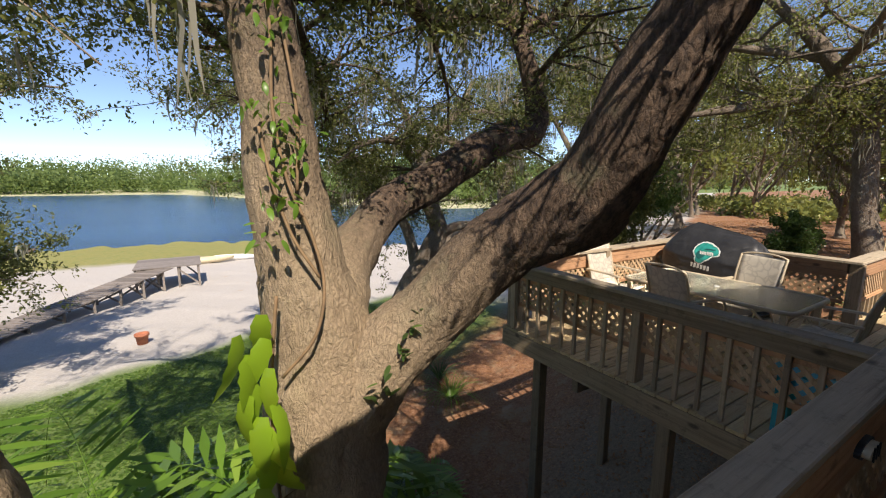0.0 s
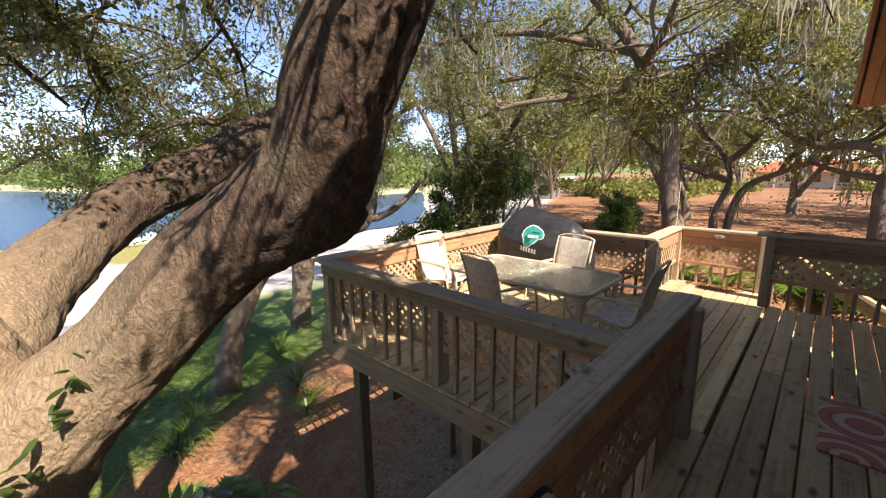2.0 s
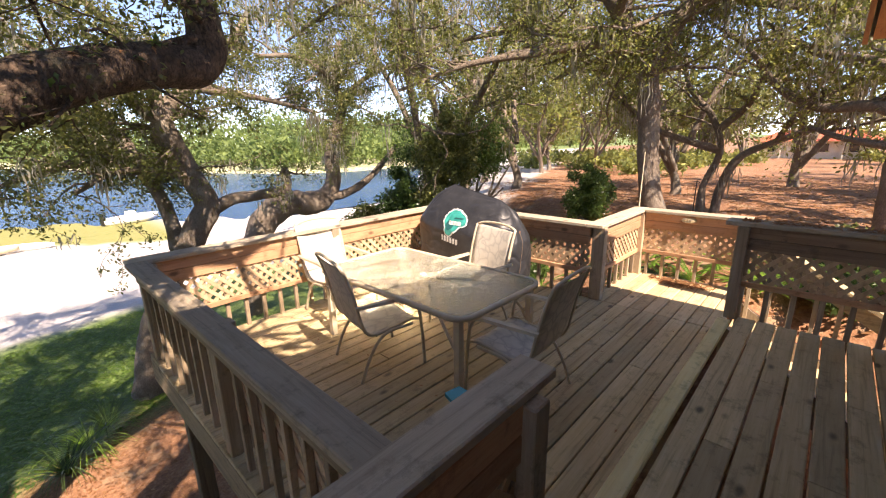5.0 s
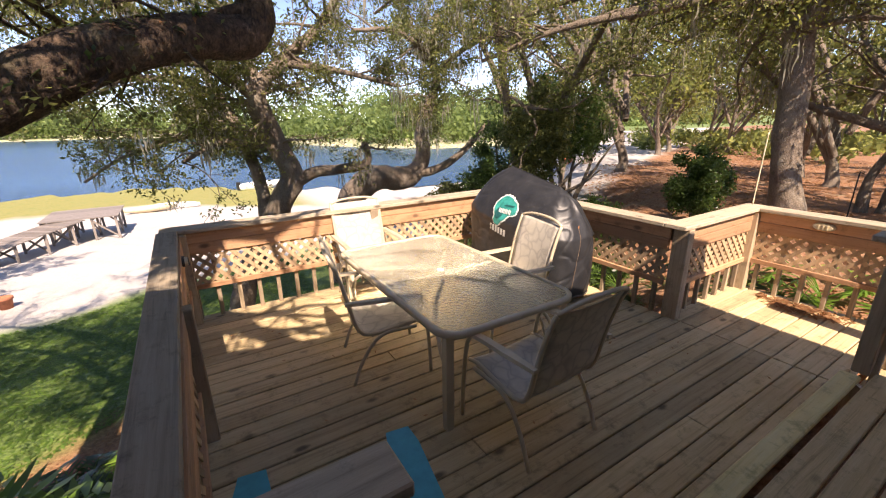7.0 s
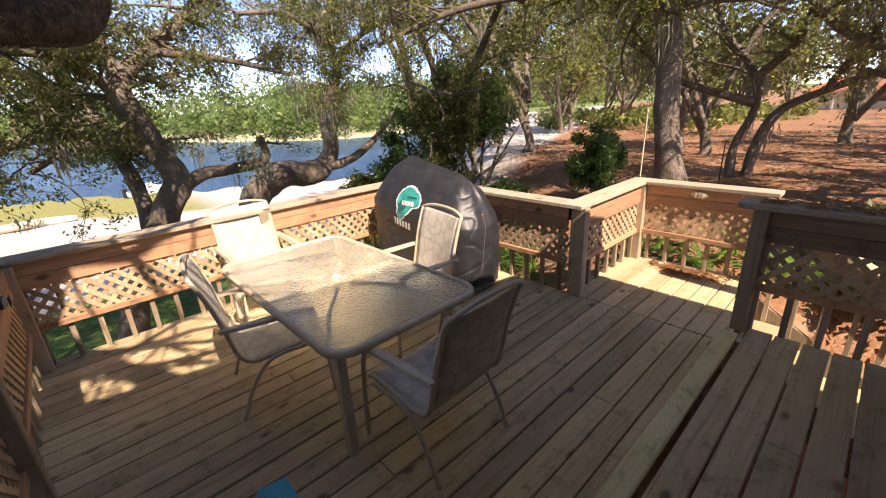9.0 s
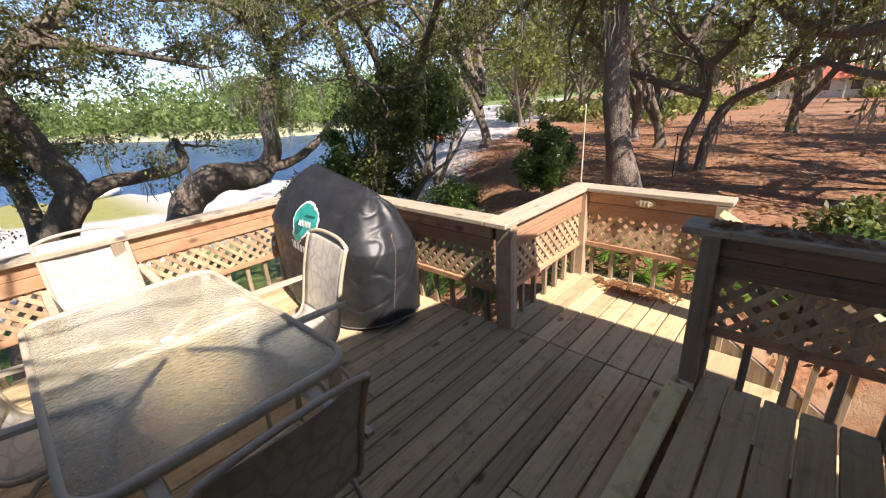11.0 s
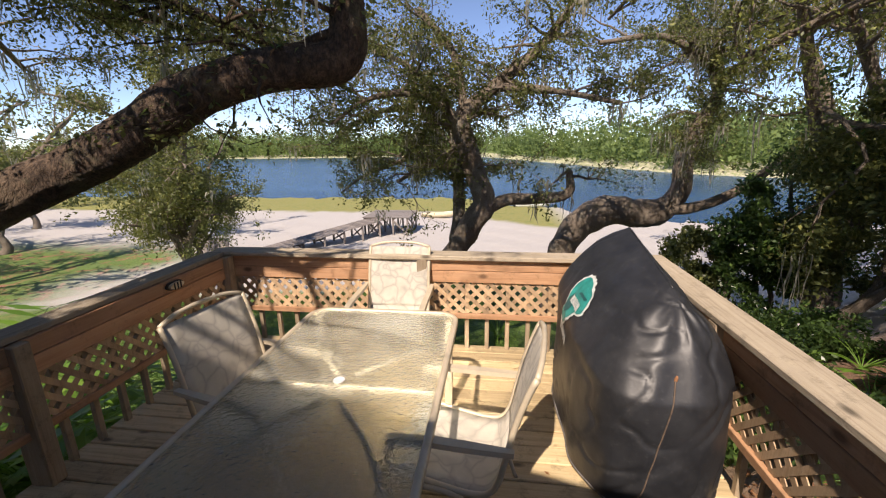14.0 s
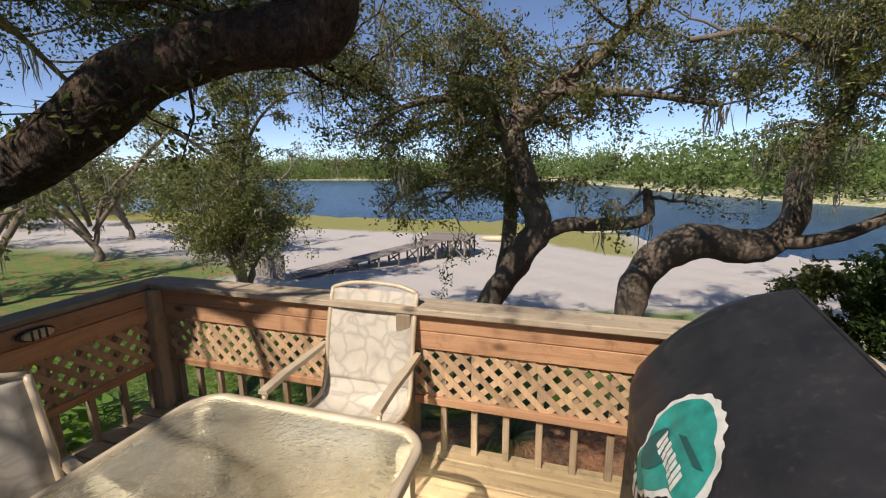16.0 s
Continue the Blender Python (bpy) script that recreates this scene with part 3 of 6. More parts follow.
# rim joists and joists under the boards
frame_low = thing("deck_frame", "dark weathered joists and rim boards under the decks", "deck frame", "", "structure")
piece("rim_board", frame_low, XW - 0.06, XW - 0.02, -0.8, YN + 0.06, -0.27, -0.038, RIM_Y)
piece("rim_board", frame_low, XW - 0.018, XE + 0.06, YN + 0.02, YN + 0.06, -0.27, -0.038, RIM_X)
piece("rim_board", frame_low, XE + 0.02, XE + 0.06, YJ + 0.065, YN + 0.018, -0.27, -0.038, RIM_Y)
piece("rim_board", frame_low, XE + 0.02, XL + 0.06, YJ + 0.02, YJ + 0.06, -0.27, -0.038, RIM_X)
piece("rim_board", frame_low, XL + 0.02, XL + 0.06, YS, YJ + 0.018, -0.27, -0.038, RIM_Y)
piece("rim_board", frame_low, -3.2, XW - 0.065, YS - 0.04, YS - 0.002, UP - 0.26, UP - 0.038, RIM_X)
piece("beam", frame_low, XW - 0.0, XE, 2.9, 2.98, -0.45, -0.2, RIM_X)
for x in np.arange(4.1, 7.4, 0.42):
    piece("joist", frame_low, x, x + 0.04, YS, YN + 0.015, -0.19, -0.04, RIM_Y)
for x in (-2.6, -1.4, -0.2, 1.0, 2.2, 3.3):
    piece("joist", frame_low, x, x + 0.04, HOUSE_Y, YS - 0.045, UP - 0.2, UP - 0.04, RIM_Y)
for x, y in ((XW + 0.06, 3.55), (XW + 0.06, 1.9), (XE - 0.12, 3.9), (XE - 0.12, 1.9), (5.6, 3.9), (XL - 0.1, 1.5), (XW + 0.06, 0.1), (0.6, 0.2), (-2.0, 0.2)):
    gz = float(ground_z(x, y))
    s = thing("deck_support_post", "square weathered timber post holding up the deck", "post", "deck support posts", "", (x, y, gz))
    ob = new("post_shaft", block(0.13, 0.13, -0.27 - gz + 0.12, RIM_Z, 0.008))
    ob.location = (0, 0, (-0.27 - gz - 0.12) / 2)
    ob.parent = s

rail_run("railing_west", 1, XW, YS + 0.0, YN - 0.06, 0.0, 1, "weathered deck railing with lattice and balusters, shaded", CAP_Y, RED_Y, (YS + 0.1, 2.24, 4.0), cap_ends=(0.0, -0.041), cap_side=(-0.12, 0.042))
rail_run("railing_north", 0, YN, XW, XE, 0.0, -1, "sunlit brown deck railing with wooden lattice panel", CAP_X, RED_X, (XW + 0.05, 5.55, XE - 0.05), cap_ends=(0.1, 0.1))
rail_run("railing_grill_side", 1, XE, YJ + 0.06, YN - 0.06, 0.0, -1, "short weathered railing with lattice beside the covered grill", CAP_Y, RED_Y, (2.9,), cap_ends=(-0.042, -0.041))
rail_run("railing_jog", 0, YJ, XE, XL, 0.0, -1, "sunlit tan railing with lattice beside the landing", CAP_X, RED_X, (XE + 0.02, XL - 0.05), cap_ends=(0.1, 0.1))
rail_run("railing_landing", 1, XL, 0.4, YJ - 0.06, 0.0, -1, "tan lattice railing with a small wall lamp on its top board", CAP_Y, RED_Y, (0.45,), cap_ends=(0.02, -0.041))
rail_run("railing_upper", 0, 0.41, -3.2, 4.0, UP, -1, "thick weathered railing of the upper walkway", CAP_X, RED_X, (-1.8, 0.4, 3.95), cap_ends=(0, 0.11), cap_side=(-0.09, 0.058))
rail_run("railing_stair_head", 1, 7.46, HOUSE_Y + 0.02, YS - 0.06, UP, -1, "dark brown lattice railing at the walkway's end", CAP_Y, DARK_Y, (YS - 0.1,), cap_ends=(0, 0.1))


# ---------------------------------------------------------------- stairs
def build_stairs():
    st = thing("garden_stairs", "weathered wooden stairs with sloping handrail down to the garden", "stairs")
    gz = float(ground_z(8.3, -1.2))
    run, rise = 0.28, 0.175
    n = int(abs(gz) / rise)
    for i in range(n):
        piece("tread", st, 7.645, 8.435, YS - 0.02 - (i + 1) * run, YS - 0.024 - i * run, -(i + 1) * rise - 0.04, -(i + 1) * rise, WOOD_X, 0.006)
    ye, ze = YS - n * run, -n * rise
    # stringers take the darker upright timber, standing in for the shade on them
    for x in (7.6, 8.44):
        me = prism([(YS - 0.02, -0.28), (YS - 0.02, 0.04), (ye - 0.1, ze + 0.02), (ye - 0.1, ze - 0.28)], 0, x, x + 0.04, WOOD_Z, "stringer")
        part("stringer", me, st)
    x = 8.45
    me = prism([(YS + 0.02, 0.88), (YS + 0.02, 0.93), (ye - 0.05, ze + 0.93), (ye - 0.05, ze + 0.88)], 0, x - 0.09, x + 0.09, WOOD_Y, "handrail")
    part("handrail", me, st, "sunlit sloping handrail board")
    me = prism([(YS + 0.02, 0.70), (YS + 0.02, 0.85), (ye - 0.05, ze + 0.85), (ye - 0.05, ze + 0.70)], 0, x + 0.0, x + 0.035, WOOD_Y, "side_board")
    part("side_board", me, st)
    piece("newel_post", st, x - 0.045, x + 0.045, ye - 0.09, ye, gz - 0.05, ze + 0.88, WOOD_Z, 0.006)
    for i in range(5):
        y = YS - 0.12 - i * 0.19
        zt = (y - YS) / (ye - YS) * ze
        piece("baluster", st, x - 0.019, x - 0.001, y - 0.019, y + 0.019, zt - 0.15, zt + 0.87, WOOD_Z, 0.003)


build_stairs()


# ---------------------------------------------------------------- house
def build_house():
    h = thing("house", "house with stained siding, sliding glass door and orange-brown soffit", "house", "", "structure")
    north = HOUSE_Y
    gz = -3.7
    top = 2.6
    door0, door1 = 1.55, 6.6
    # wall in pieces round the sliding door
    piece("wall_north", h, -1.9, door0, north - 0.15, north, gz, top, CREAM, 0.0)
    piece("wall_north", h, door1, 7.42, north - 0.15, north, gz, top, CREAM, 0.0)
    piece("wall_north", h, door0, door1, north - 0.15, north, gz, UP - 0.06, CREAM, 0.0)
    piece("wall_north", h, door0, door1, north - 0.15, north, UP + 2.12, top, CREAM, 0.0)
    piece("wall_east", h, 7.27, 7.42, -12, north - 0.152, gz, top, CREAM, 0.0)
    piece("wall_west", h, -1.9, -1.75, -12, north - 0.152, gz, top, CREAM, 0.0)
    piece("wall_south", h, -1.74, 7.26, -12.15, -12, gz, top, CREAM, 0.0)
    piece("corner_board", h, 7.3, 7.44, north + 0.002, north + 0.03, UP, top, WOODTRIM, 0.004, "tan wooden corner board")
    door = new("door_1")
    door.parent = h
    tagged(door, "sliding glass door in a bronze frame")
    n = 3
    w = (door1 - door0) / n
    for i in range(n):
        x0, x1 = door0 + i * w, door0 + (i + 1) * w
        yb = north - 0.06 - 0.03 * (i % 2)
        for nm, a, b, z0, z1 in (("stile", x0, x0 + 0.06, UP, UP + 2.1), ("stile", x1 - 0.06, x1, UP, UP + 2.1), ("rail", x0 + 0.06, x1 - 0.06, UP, UP + 0.09), ("rail", x0 + 0.06, x1 - 0.06, UP + 2.03, UP + 2.1)):
            piece(nm, door, a, b, yb - 0.02, yb + 0.02, z0, z1, BRONZE, 0.003)
        piece("pane", door, x0 + 0.055, x1 - 0.055, yb - 0.006, yb + 0.006, UP + 0.085, UP + 2.035, WINGLASS, 0.0)
    piece("door_sill", h, door0, door1, north - 0.14, north + 0.03, UP - 0.05, UP + 0.012, BRONZE, 0.004)
    # room behind the glass
    piece("room_wall", h, 0.5, 7.2, -5.0, -4.9, UP, top, CREAM, 0.0)
    piece("room_floor", h, 0.5, 7.2, -4.9, north - 0.16, UP - 0.1, UP - 0.02, CREAM, 0.0)
    # gable roof whose eaves run away from the lake
    ex, ez, rx, pitch = 7.56, 2.56, 2.6, 0.27
    rz = ez + (ex - rx) * pitch
    for s in (1, -1):
        e = rx + s * (ex - rx)
        v = [(rx, RAKE_Y, rz), (e, RAKE_Y, ez), (e, -12.6, ez), (rx, -12.6, rz)]
        v += [(x, y, z + 0.16) for x, y, z in v]
        me = mesh_from("roof_slope", v, [(0, 1, 2, 3), (7, 6, 5, 4), (0, 4, 5, 1), (1, 5, 6, 2), (2, 6, 7, 3), (3, 7, 4, 0)], ROOFING)
        part("roof", me, h, "grey shingle roof slope")
        # soffit of stained tongue-and-groove boards under the overhang
        k = 0
        y = RAKE_Y - 0.02
        while y > HOUSE_Y + 0.03:
            y2 = y - 0.085
            vv = [(rx, y, rz - 0.004), (e - 0.02 * s, y, ez - 0.004), (e - 0.02 * s, y2, ez - 0.004), (rx, y2, rz - 0.004)]
            vv = [(a, b, c - 0.022) for a, b, c in vv] + vv
            part("soffit_board", mesh_from("soffit_board", vv, [(0, 3, 2, 1), (4, 5, 6, 7), (0, 1, 5, 4), (1, 2, 6, 5), (2, 3, 7, 6), (3, 0, 4, 7)], WOODWALL_X), h)
            y = y2 - 0.006
        vv = [(rx, RAKE_Y + 0.003, rz - 0.05), (e, RAKE_Y + 0.003, ez - 0.05), (e, RAKE_Y + 0.003, ez + 0.2), (rx, RAKE_Y + 0.003, rz + 0.2)]
        vv += [(a, b + 0.03, c) for a, b, c in vv]
        part("rake_board", mesh_from("rake_board", vv, [(0, 1, 2, 3), (7, 6, 5, 4), (0, 4, 5, 1), (1, 5, 6, 2), (2, 6, 7, 3), (3, 7, 4, 0)], WOODWALL_X), h, "orange-brown rake board")
        piece("eave_soffit", h, *sorted((e - 0.02 * s, rx + s * 4.8)), -12.5, HOUSE_Y - 0.02, ez - 0.02, ez - 0.004, WOODWALL_X, 0.0)
    vv = [(-1.9, north - 0.15, top), (7.42, north - 0.15, top), (rx, north - 0.15, rz)]
    vv += [(a, b + 0.148, c) for a, b, c in vv]
    part("gable_wall", mesh_from("gable_wall", vv, [(0, 1, 2), (5, 4, 3), (0, 3, 4, 1), (1, 4, 5, 2), (2, 5, 3, 0)], WOODWALL_X), h)


RAKE_Y = -0.25
BRONZE = plain("bronze_door_frame", (0.12, 0.1, 0.085), 0.4, 0.5)
WOODTRIM = wood("tan_corner_board", (0.3, 0.18, 0.09), (0.48, 0.32, 0.18), (0.6, 0.42, 0.26), 2, False)
ROOFING = plain("grey_shingles", (0.2, 0.19, 0.18), 0.9, 0, 0.3, 5)
build_house()


# ---------------------------------------------------------------- trees
def leaf_cloud(rng, centres, radii, per, size, flat=0.75, droop=0.0):
    """Rhombic leaves scattered in clumps: vertices and quads."""
    c = np.repeat(np.asarray(centres, float), per, axis=0)
    r = np.repeat(np.asarray(radii, float), per)
    n = len(c)
    d = rng.normal(size=(n, 3))
    d /= np.linalg.norm(d, axis=1)[:, None]
    d *= (rng.random(n) ** 0.5)[:, None] * r[:, None]
    d[:, 2] *= flat
    p = c + d
    p[:, 2] -= droop * rng.random(n) * r
    a = rng.normal(size=(n, 3))
    a[:, 2] -= 0.25
    a /= np.linalg.norm(a, axis=1)[:, None]
    b = np.cross(a, rng.normal(size=(n, 3)))
    b /= np.linalg.norm(b, axis=1)[:, None] + 1e-9
    s = size * rng.uniform(0.6, 1.25, n)[:, None]
    k = np.cross(a, b) * s * 0.12
    v = np.stack([p, p + a * s * 0.55 + b * s * 0.27 + k, p + a * s * 1.1, p + a * s * 0.5 - b * s * 0.27 + k], 1).reshape(-1, 3)
    q = np.arange(4 * n).reshape(n, 4)
    return v, q


def moss_strands(rng, points, length, per=9, width=0.014):
    """Thin grey ribbons hanging from points."""
    vs, qs, at = [], [], 0
    for p in points:
        L0 = length * rng.uniform(0.35, 1.0)
        for _ in range(per):
            L = L0 * rng.uniform(0.4, 1.0)
            m = 4
            o = np.array(p) + rng.normal(size=3) * (0.09, 0.09, 0.03)
            ang = rng.uniform(0, 6.3)
            side = np.array((math.cos(ang), math.sin(ang), 0)) * width * rng.uniform(0.6, 1.6)
            sway = np.cumsum(rng.normal(size=(m + 1, 3)) * (0.022, 0.022, 0), axis=0)
            z = np.linspace(0, -L, m + 1)[:, None] * np.array((0, 0, 1))
            mid = o + sway + z
            w = np.array((0.7, 1.0, 0.9, 0.6, 0.1))[:, None]
            v = np.concatenate([mid - side * w, mid + side * w])
            q = np.array([[i, i + 1, i + m + 2, i + m + 1] for i in range(m)])
            vs.append(v)
            qs.append(q + at)
            at += len(v)
    return np.concatenate(vs), np.concatenate(qs)


def branch_path(rng, start, heading, length, r, wander, lift):
    n = max(4, int(length / 0.28))
    p, d = np.array(start, float), np.array(heading, float)
    d /= np.linalg.norm(d)
    out, rad = [p.copy()], [r]
    for i in range(n):
        d = d + rng.normal(size=3) * wander + np.array((0, 0, lift))
        d /= np.linalg.norm(d)
        p = p + d * length / n
        out.append(p.copy())
        rad.append(max(0.005, r * (1 - 0.85 * (i + 1) / n)))
    return np.array(out), np.array(rad)


def build_tree(name, label, limbs, seed, bark, leaf, spawn_from=2.0, twigs=5, sub=4, leaf_size=0.07, per=26, clump=0.34,
               twig_len=1.6, moss=60, moss_len=0.7, sides=12, rough=0.12, ridge=0.0, step=0.18, lift=0.02, extra=()):
    """An oak: given limbs, wandering branches and twigs on them, leaf clumps at the twigs and hanging moss."""
    rng = np.random.default_rng(seed)
    base = limbs[0][0]
    t = thing(name, label, "tree", "", "", (base[0], base[1], base[2]))
    inv = np.array(base[:3], float)
    thick, tubes, tips, hang = [], [], [], []
    for k, knots in enumerate(limbs):
        pts, rad = curve_points(knots, step)
        v, q = tube_arrays(pts, rad, sides if k < 4 else max(8, sides // 2), rough, seed + k, ridge)
        thick.append((v - inv, q))
        for i in range(len(pts)):
            if pts[i][2] > spawn_from and rng.random() < twigs * step / 1.0 * 0.5:
                az = rng.uniform(0, 6.283)
                h = np.array((math.cos(az), math.sin(az), rng.uniform(-0.1, 0.7)))
                L = twig_len * rng.uniform(0.5, 1.4)
                bp, br = branch_path(rng, pts[i], h, L, min(rad[i] * 0.5, 0.02 + 0.02 * L), 0.22, lift)
                tubes.append(tuple([tube_arrays(bp, br, 5)[0] - inv, tube_arrays(bp, br, 5)[1]]))
                for s in range(sub):
                    j = rng.integers(len(bp) // 3, len(bp))
                    h2 = bp[j] - bp[max(0, j - 1)] + rng.normal(size=3) * 0.35
                    sp, sr = branch_path(rng, bp[j], h2, L * rng.uniform(0.3, 0.6), max(0.006, br[j] * 0.6), 0.3, -0.03)
                    vv, qq = tube_arrays(sp, sr, 4)
                    tubes.append((vv - inv, qq))
                    tips.extend(sp[2::2])
                    if rng.random() < 0.5:
                        hang.append(sp[-1])
                tips.extend(bp[-3:])
            if pts[i][2] > spawn_from - 1.0 and rad[i] < 0.2 and rng.random() < 0.25:
                hang.append(pts[i] + np.array((0, 0, -rad[i])))
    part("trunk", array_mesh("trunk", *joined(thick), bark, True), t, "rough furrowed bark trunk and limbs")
    if tubes:
        part("branching", array_mesh("boughs", *joined(tubes), bark, True), t, "", None, "stuff")
    # the crowns are thin towards the noon sun, so that it reaches the deck and the lawn's edge
    def sunny(p):
        a, b = p[0] + SUN_RUN[0] * (p[2] - 0.7), p[1] + SUN_RUN[1] * (p[2] - 0.7)
        c, d = p[0] + SUN_RUN[0] * (p[2] + 3.3), p[1] + SUN_RUN[1] * (p[2] + 3.3)
        return (3.3 < a < 7.2 and 1.9 < b < 4.5 and rng.random() < 0.9) or (-1.5 < c < 3.4 and 3.0 < d < 8.5 and rng.random() < 0.65) or (-0.2 < p[0] + SUN_RUN[0] * (p[2] - 1.0) < 2.6 and 2.0 < p[1] + SUN_RUN[1] * (p[2] - 1.0) < 3.3 and rng.random() < 0.8)
    tips = [p for p in tips if p[2] < 0.7 or not sunny(p)]
    if tips:
        v, q = leaf_cloud(rng, tips, rng.uniform(0.5, 1.0, len(tips)) * clump, per, leaf_size, 0.75, 0.3)
        part("crown", array_mesh("crown", v - inv, q, leaf), t, "small evergreen oak leaves with gaps", None, "stuff")
    if moss and hang:
        pick = rng.permutation(len(hang))[:moss]
        spots = [hang[i] for i in pick] + [np.array(p) + rng.normal(size=3) * (0.25, 0.25, 0.12) for p in extra for _ in range(5)]
        v, q = moss_strands(rng, spots, moss_len)
        part("hanging_moss", array_mesh("hanging_moss", v - inv, q, MOSS), t, "grey hanging moss strands", None, "stuff")
    return t, tips


def gz(x, y):
    return float(ground_z(x, y))


# the great oak beside the walkway
OAK = [
    [(0.95, 3.05, -3.6, 0.75), (0.78, 3.0, -2.6, 0.52), (0.72, 2.98, -1.2, 0.46), (0.78, 2.97, 0.0, 0.45), (0.78, 3.0, 0.7, 0.41), (0.68, 3.02, 1.3, 0.31), (0.61, 3.05, 1.8, 0.26), (0.56, 3.15, 2.6, 0.23), (0.48, 3.3, 3.6, 0.21), (0.35, 3.6, 5.2, 0.18), (0.1, 4.4, 7.0, 0.12)],
    [(0.82, 2.95, 0.1, 0.38), (1.15, 2.76, 0.62, 0.31), (1.48, 2.61, 0.96, 0.27), (1.76, 2.43, 1.29, 0.27), (2.0, 2.26, 1.55, 0.27), (2.26, 1.88, 1.84, 0.3), (2.29, 1.7, 2.06, 0.265), (2.29, 1.58, 2.27, 0.255), (2.34, 1.43, 2.57, 0.25), (2.5, 1.2, 3.1, 0.235), (2.9, 1.0, 3.9, 0.22), (3.3, 1.05, 5.0, 0.18), (3.8, 1.6, 6.4, 0.12)],
    [(2.02, 2.2, 1.66, 0.2), (2.28, 1.9, 1.72, 0.235), (2.41, 1.75, 1.71, 0.16), (2.47, 1.68, 1.71, 0.06), (2.49, 1.66, 1.71, 0.004)],
    [(0.9, 3.15, 0.9, 0.3), (1.2, 3.65, 1.22, 0.24), (1.9, 4.25, 1.66, 0.22), (2.6, 4.35, 1.98, 0.23), (3.3, 4.4, 2.36, 0.22), (4.0, 4.6, 2.6, 0.2), (4.6, 4.85, 2.72, 0.21), (4.72, 4.88, 3.15, 0.17), (4.6, 5.2, 4.2, 0.12), (5.0, 6.2, 5.4, 0.08)],
    # high limb added out of view so that its crown shades the limbs below
    [(0.35, 3.6, 5.0, 0.14), (1.2, 2.0, 6.4, 0.12), (2.2, 0.9, 7.0, 0.1), (3.6, 0.5, 7.2, 0.07), (5.2, 0.8, 7.0, 0.05)],
    [(0.45, 3.35, 3.8, 0.1), (-0.6, 4.6, 4.3, 0.08), (-1.6, 6.2, 4.0, 0.06), (-2.4, 7.6, 3.3, 0.04)],
    [(0.3, 3.7, 5.3, 0.1), (0.6, 5.6, 5.6, 0.08), (0.8, 7.6, 5.0, 0.05)],
    [(0.5, 3.3, 3.6, 0.12), (1.6, 3.9, 4.0, 0.11), (2.9, 5.0, 4.0, 0.1), (3.8, 5.6, 4.4, 0.08), (5.5, 6.6, 5.2, 0.06)],
    [(2.8, 1.1, 3.6, 0.15), (4.4, 2.4, 5.0, 0.12), (6.2, 3.0, 5.8, 0.09), (8.2, 3.2, 6.0, 0.06)],
    [(0.35, 3.6, 5.2, 0.12), (-1.2, 5.0, 6.0, 0.09), (-2.8, 6.6, 6.0, 0.06), (-4.0, 7.8, 5.2, 0.04)],
    [(6.2, 3.0, 5.8, 0.06), (7.8, 1.7, 5.6, 0.05), (8.9, 0.8, 4.9, 0.03)],
    [(-0.6, 4.6, 4.3, 0.05), (-1.8, 4.8, 3.8, 0.04), (-2.9, 5.4, 2.9, 0.03)],
    [(-0.85, 2.35, -3.6, 0.34), (-0.88, 2.35, -1.2, 0.28), (-0.98, 2.35, 0.4, 0.27), (-1.35, 2.4, 1.6, 0.24), (-2.2, 3.0, 3.2, 0.18), (-3.2, 4.6, 4.6, 0.1), (-3.6, 6.6, 4.8, 0.05)],
    [(0.5, 3.4, 3.6, 0.1), (1.2, 5.4, 3.9, 0.09), (2.0, 7.2, 3.7, 0.07), (2.6, 8.8, 3.3, 0.05), (3.0, 10.2, 3.0, 0.03)],
    [(-0.6, 4.6, 4.3, 0.06), (0.4, 6.6, 4.0, 0.06), (1.4, 8.4, 3.6, 0.04), (2.2, 10.0, 3.1, 0.03)],
    # bough over the roof, added out of view to dapple the deck
    [(2.9, 1.0, 3.9, 0.13), (3.0, -0.2, 4.7, 0.1), (3.2, -1.2, 5.1, 0.07), (3.6, -2.0, 5.2, 0.04)],
    [(4.6, 5.2, 4.2, 0.1), (6.2, 5.8, 5.0, 0.08), (8.0, 6.4, 5.2, 0.06), (9.4, 6.4, 4.6, 0.04)],
]
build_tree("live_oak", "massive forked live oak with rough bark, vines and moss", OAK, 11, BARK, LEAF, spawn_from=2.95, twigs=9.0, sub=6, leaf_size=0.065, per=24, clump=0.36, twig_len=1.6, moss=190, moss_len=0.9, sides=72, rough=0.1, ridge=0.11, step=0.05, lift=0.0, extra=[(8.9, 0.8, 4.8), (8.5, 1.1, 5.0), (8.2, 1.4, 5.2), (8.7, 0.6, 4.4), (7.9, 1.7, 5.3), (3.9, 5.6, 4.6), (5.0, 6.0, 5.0)])

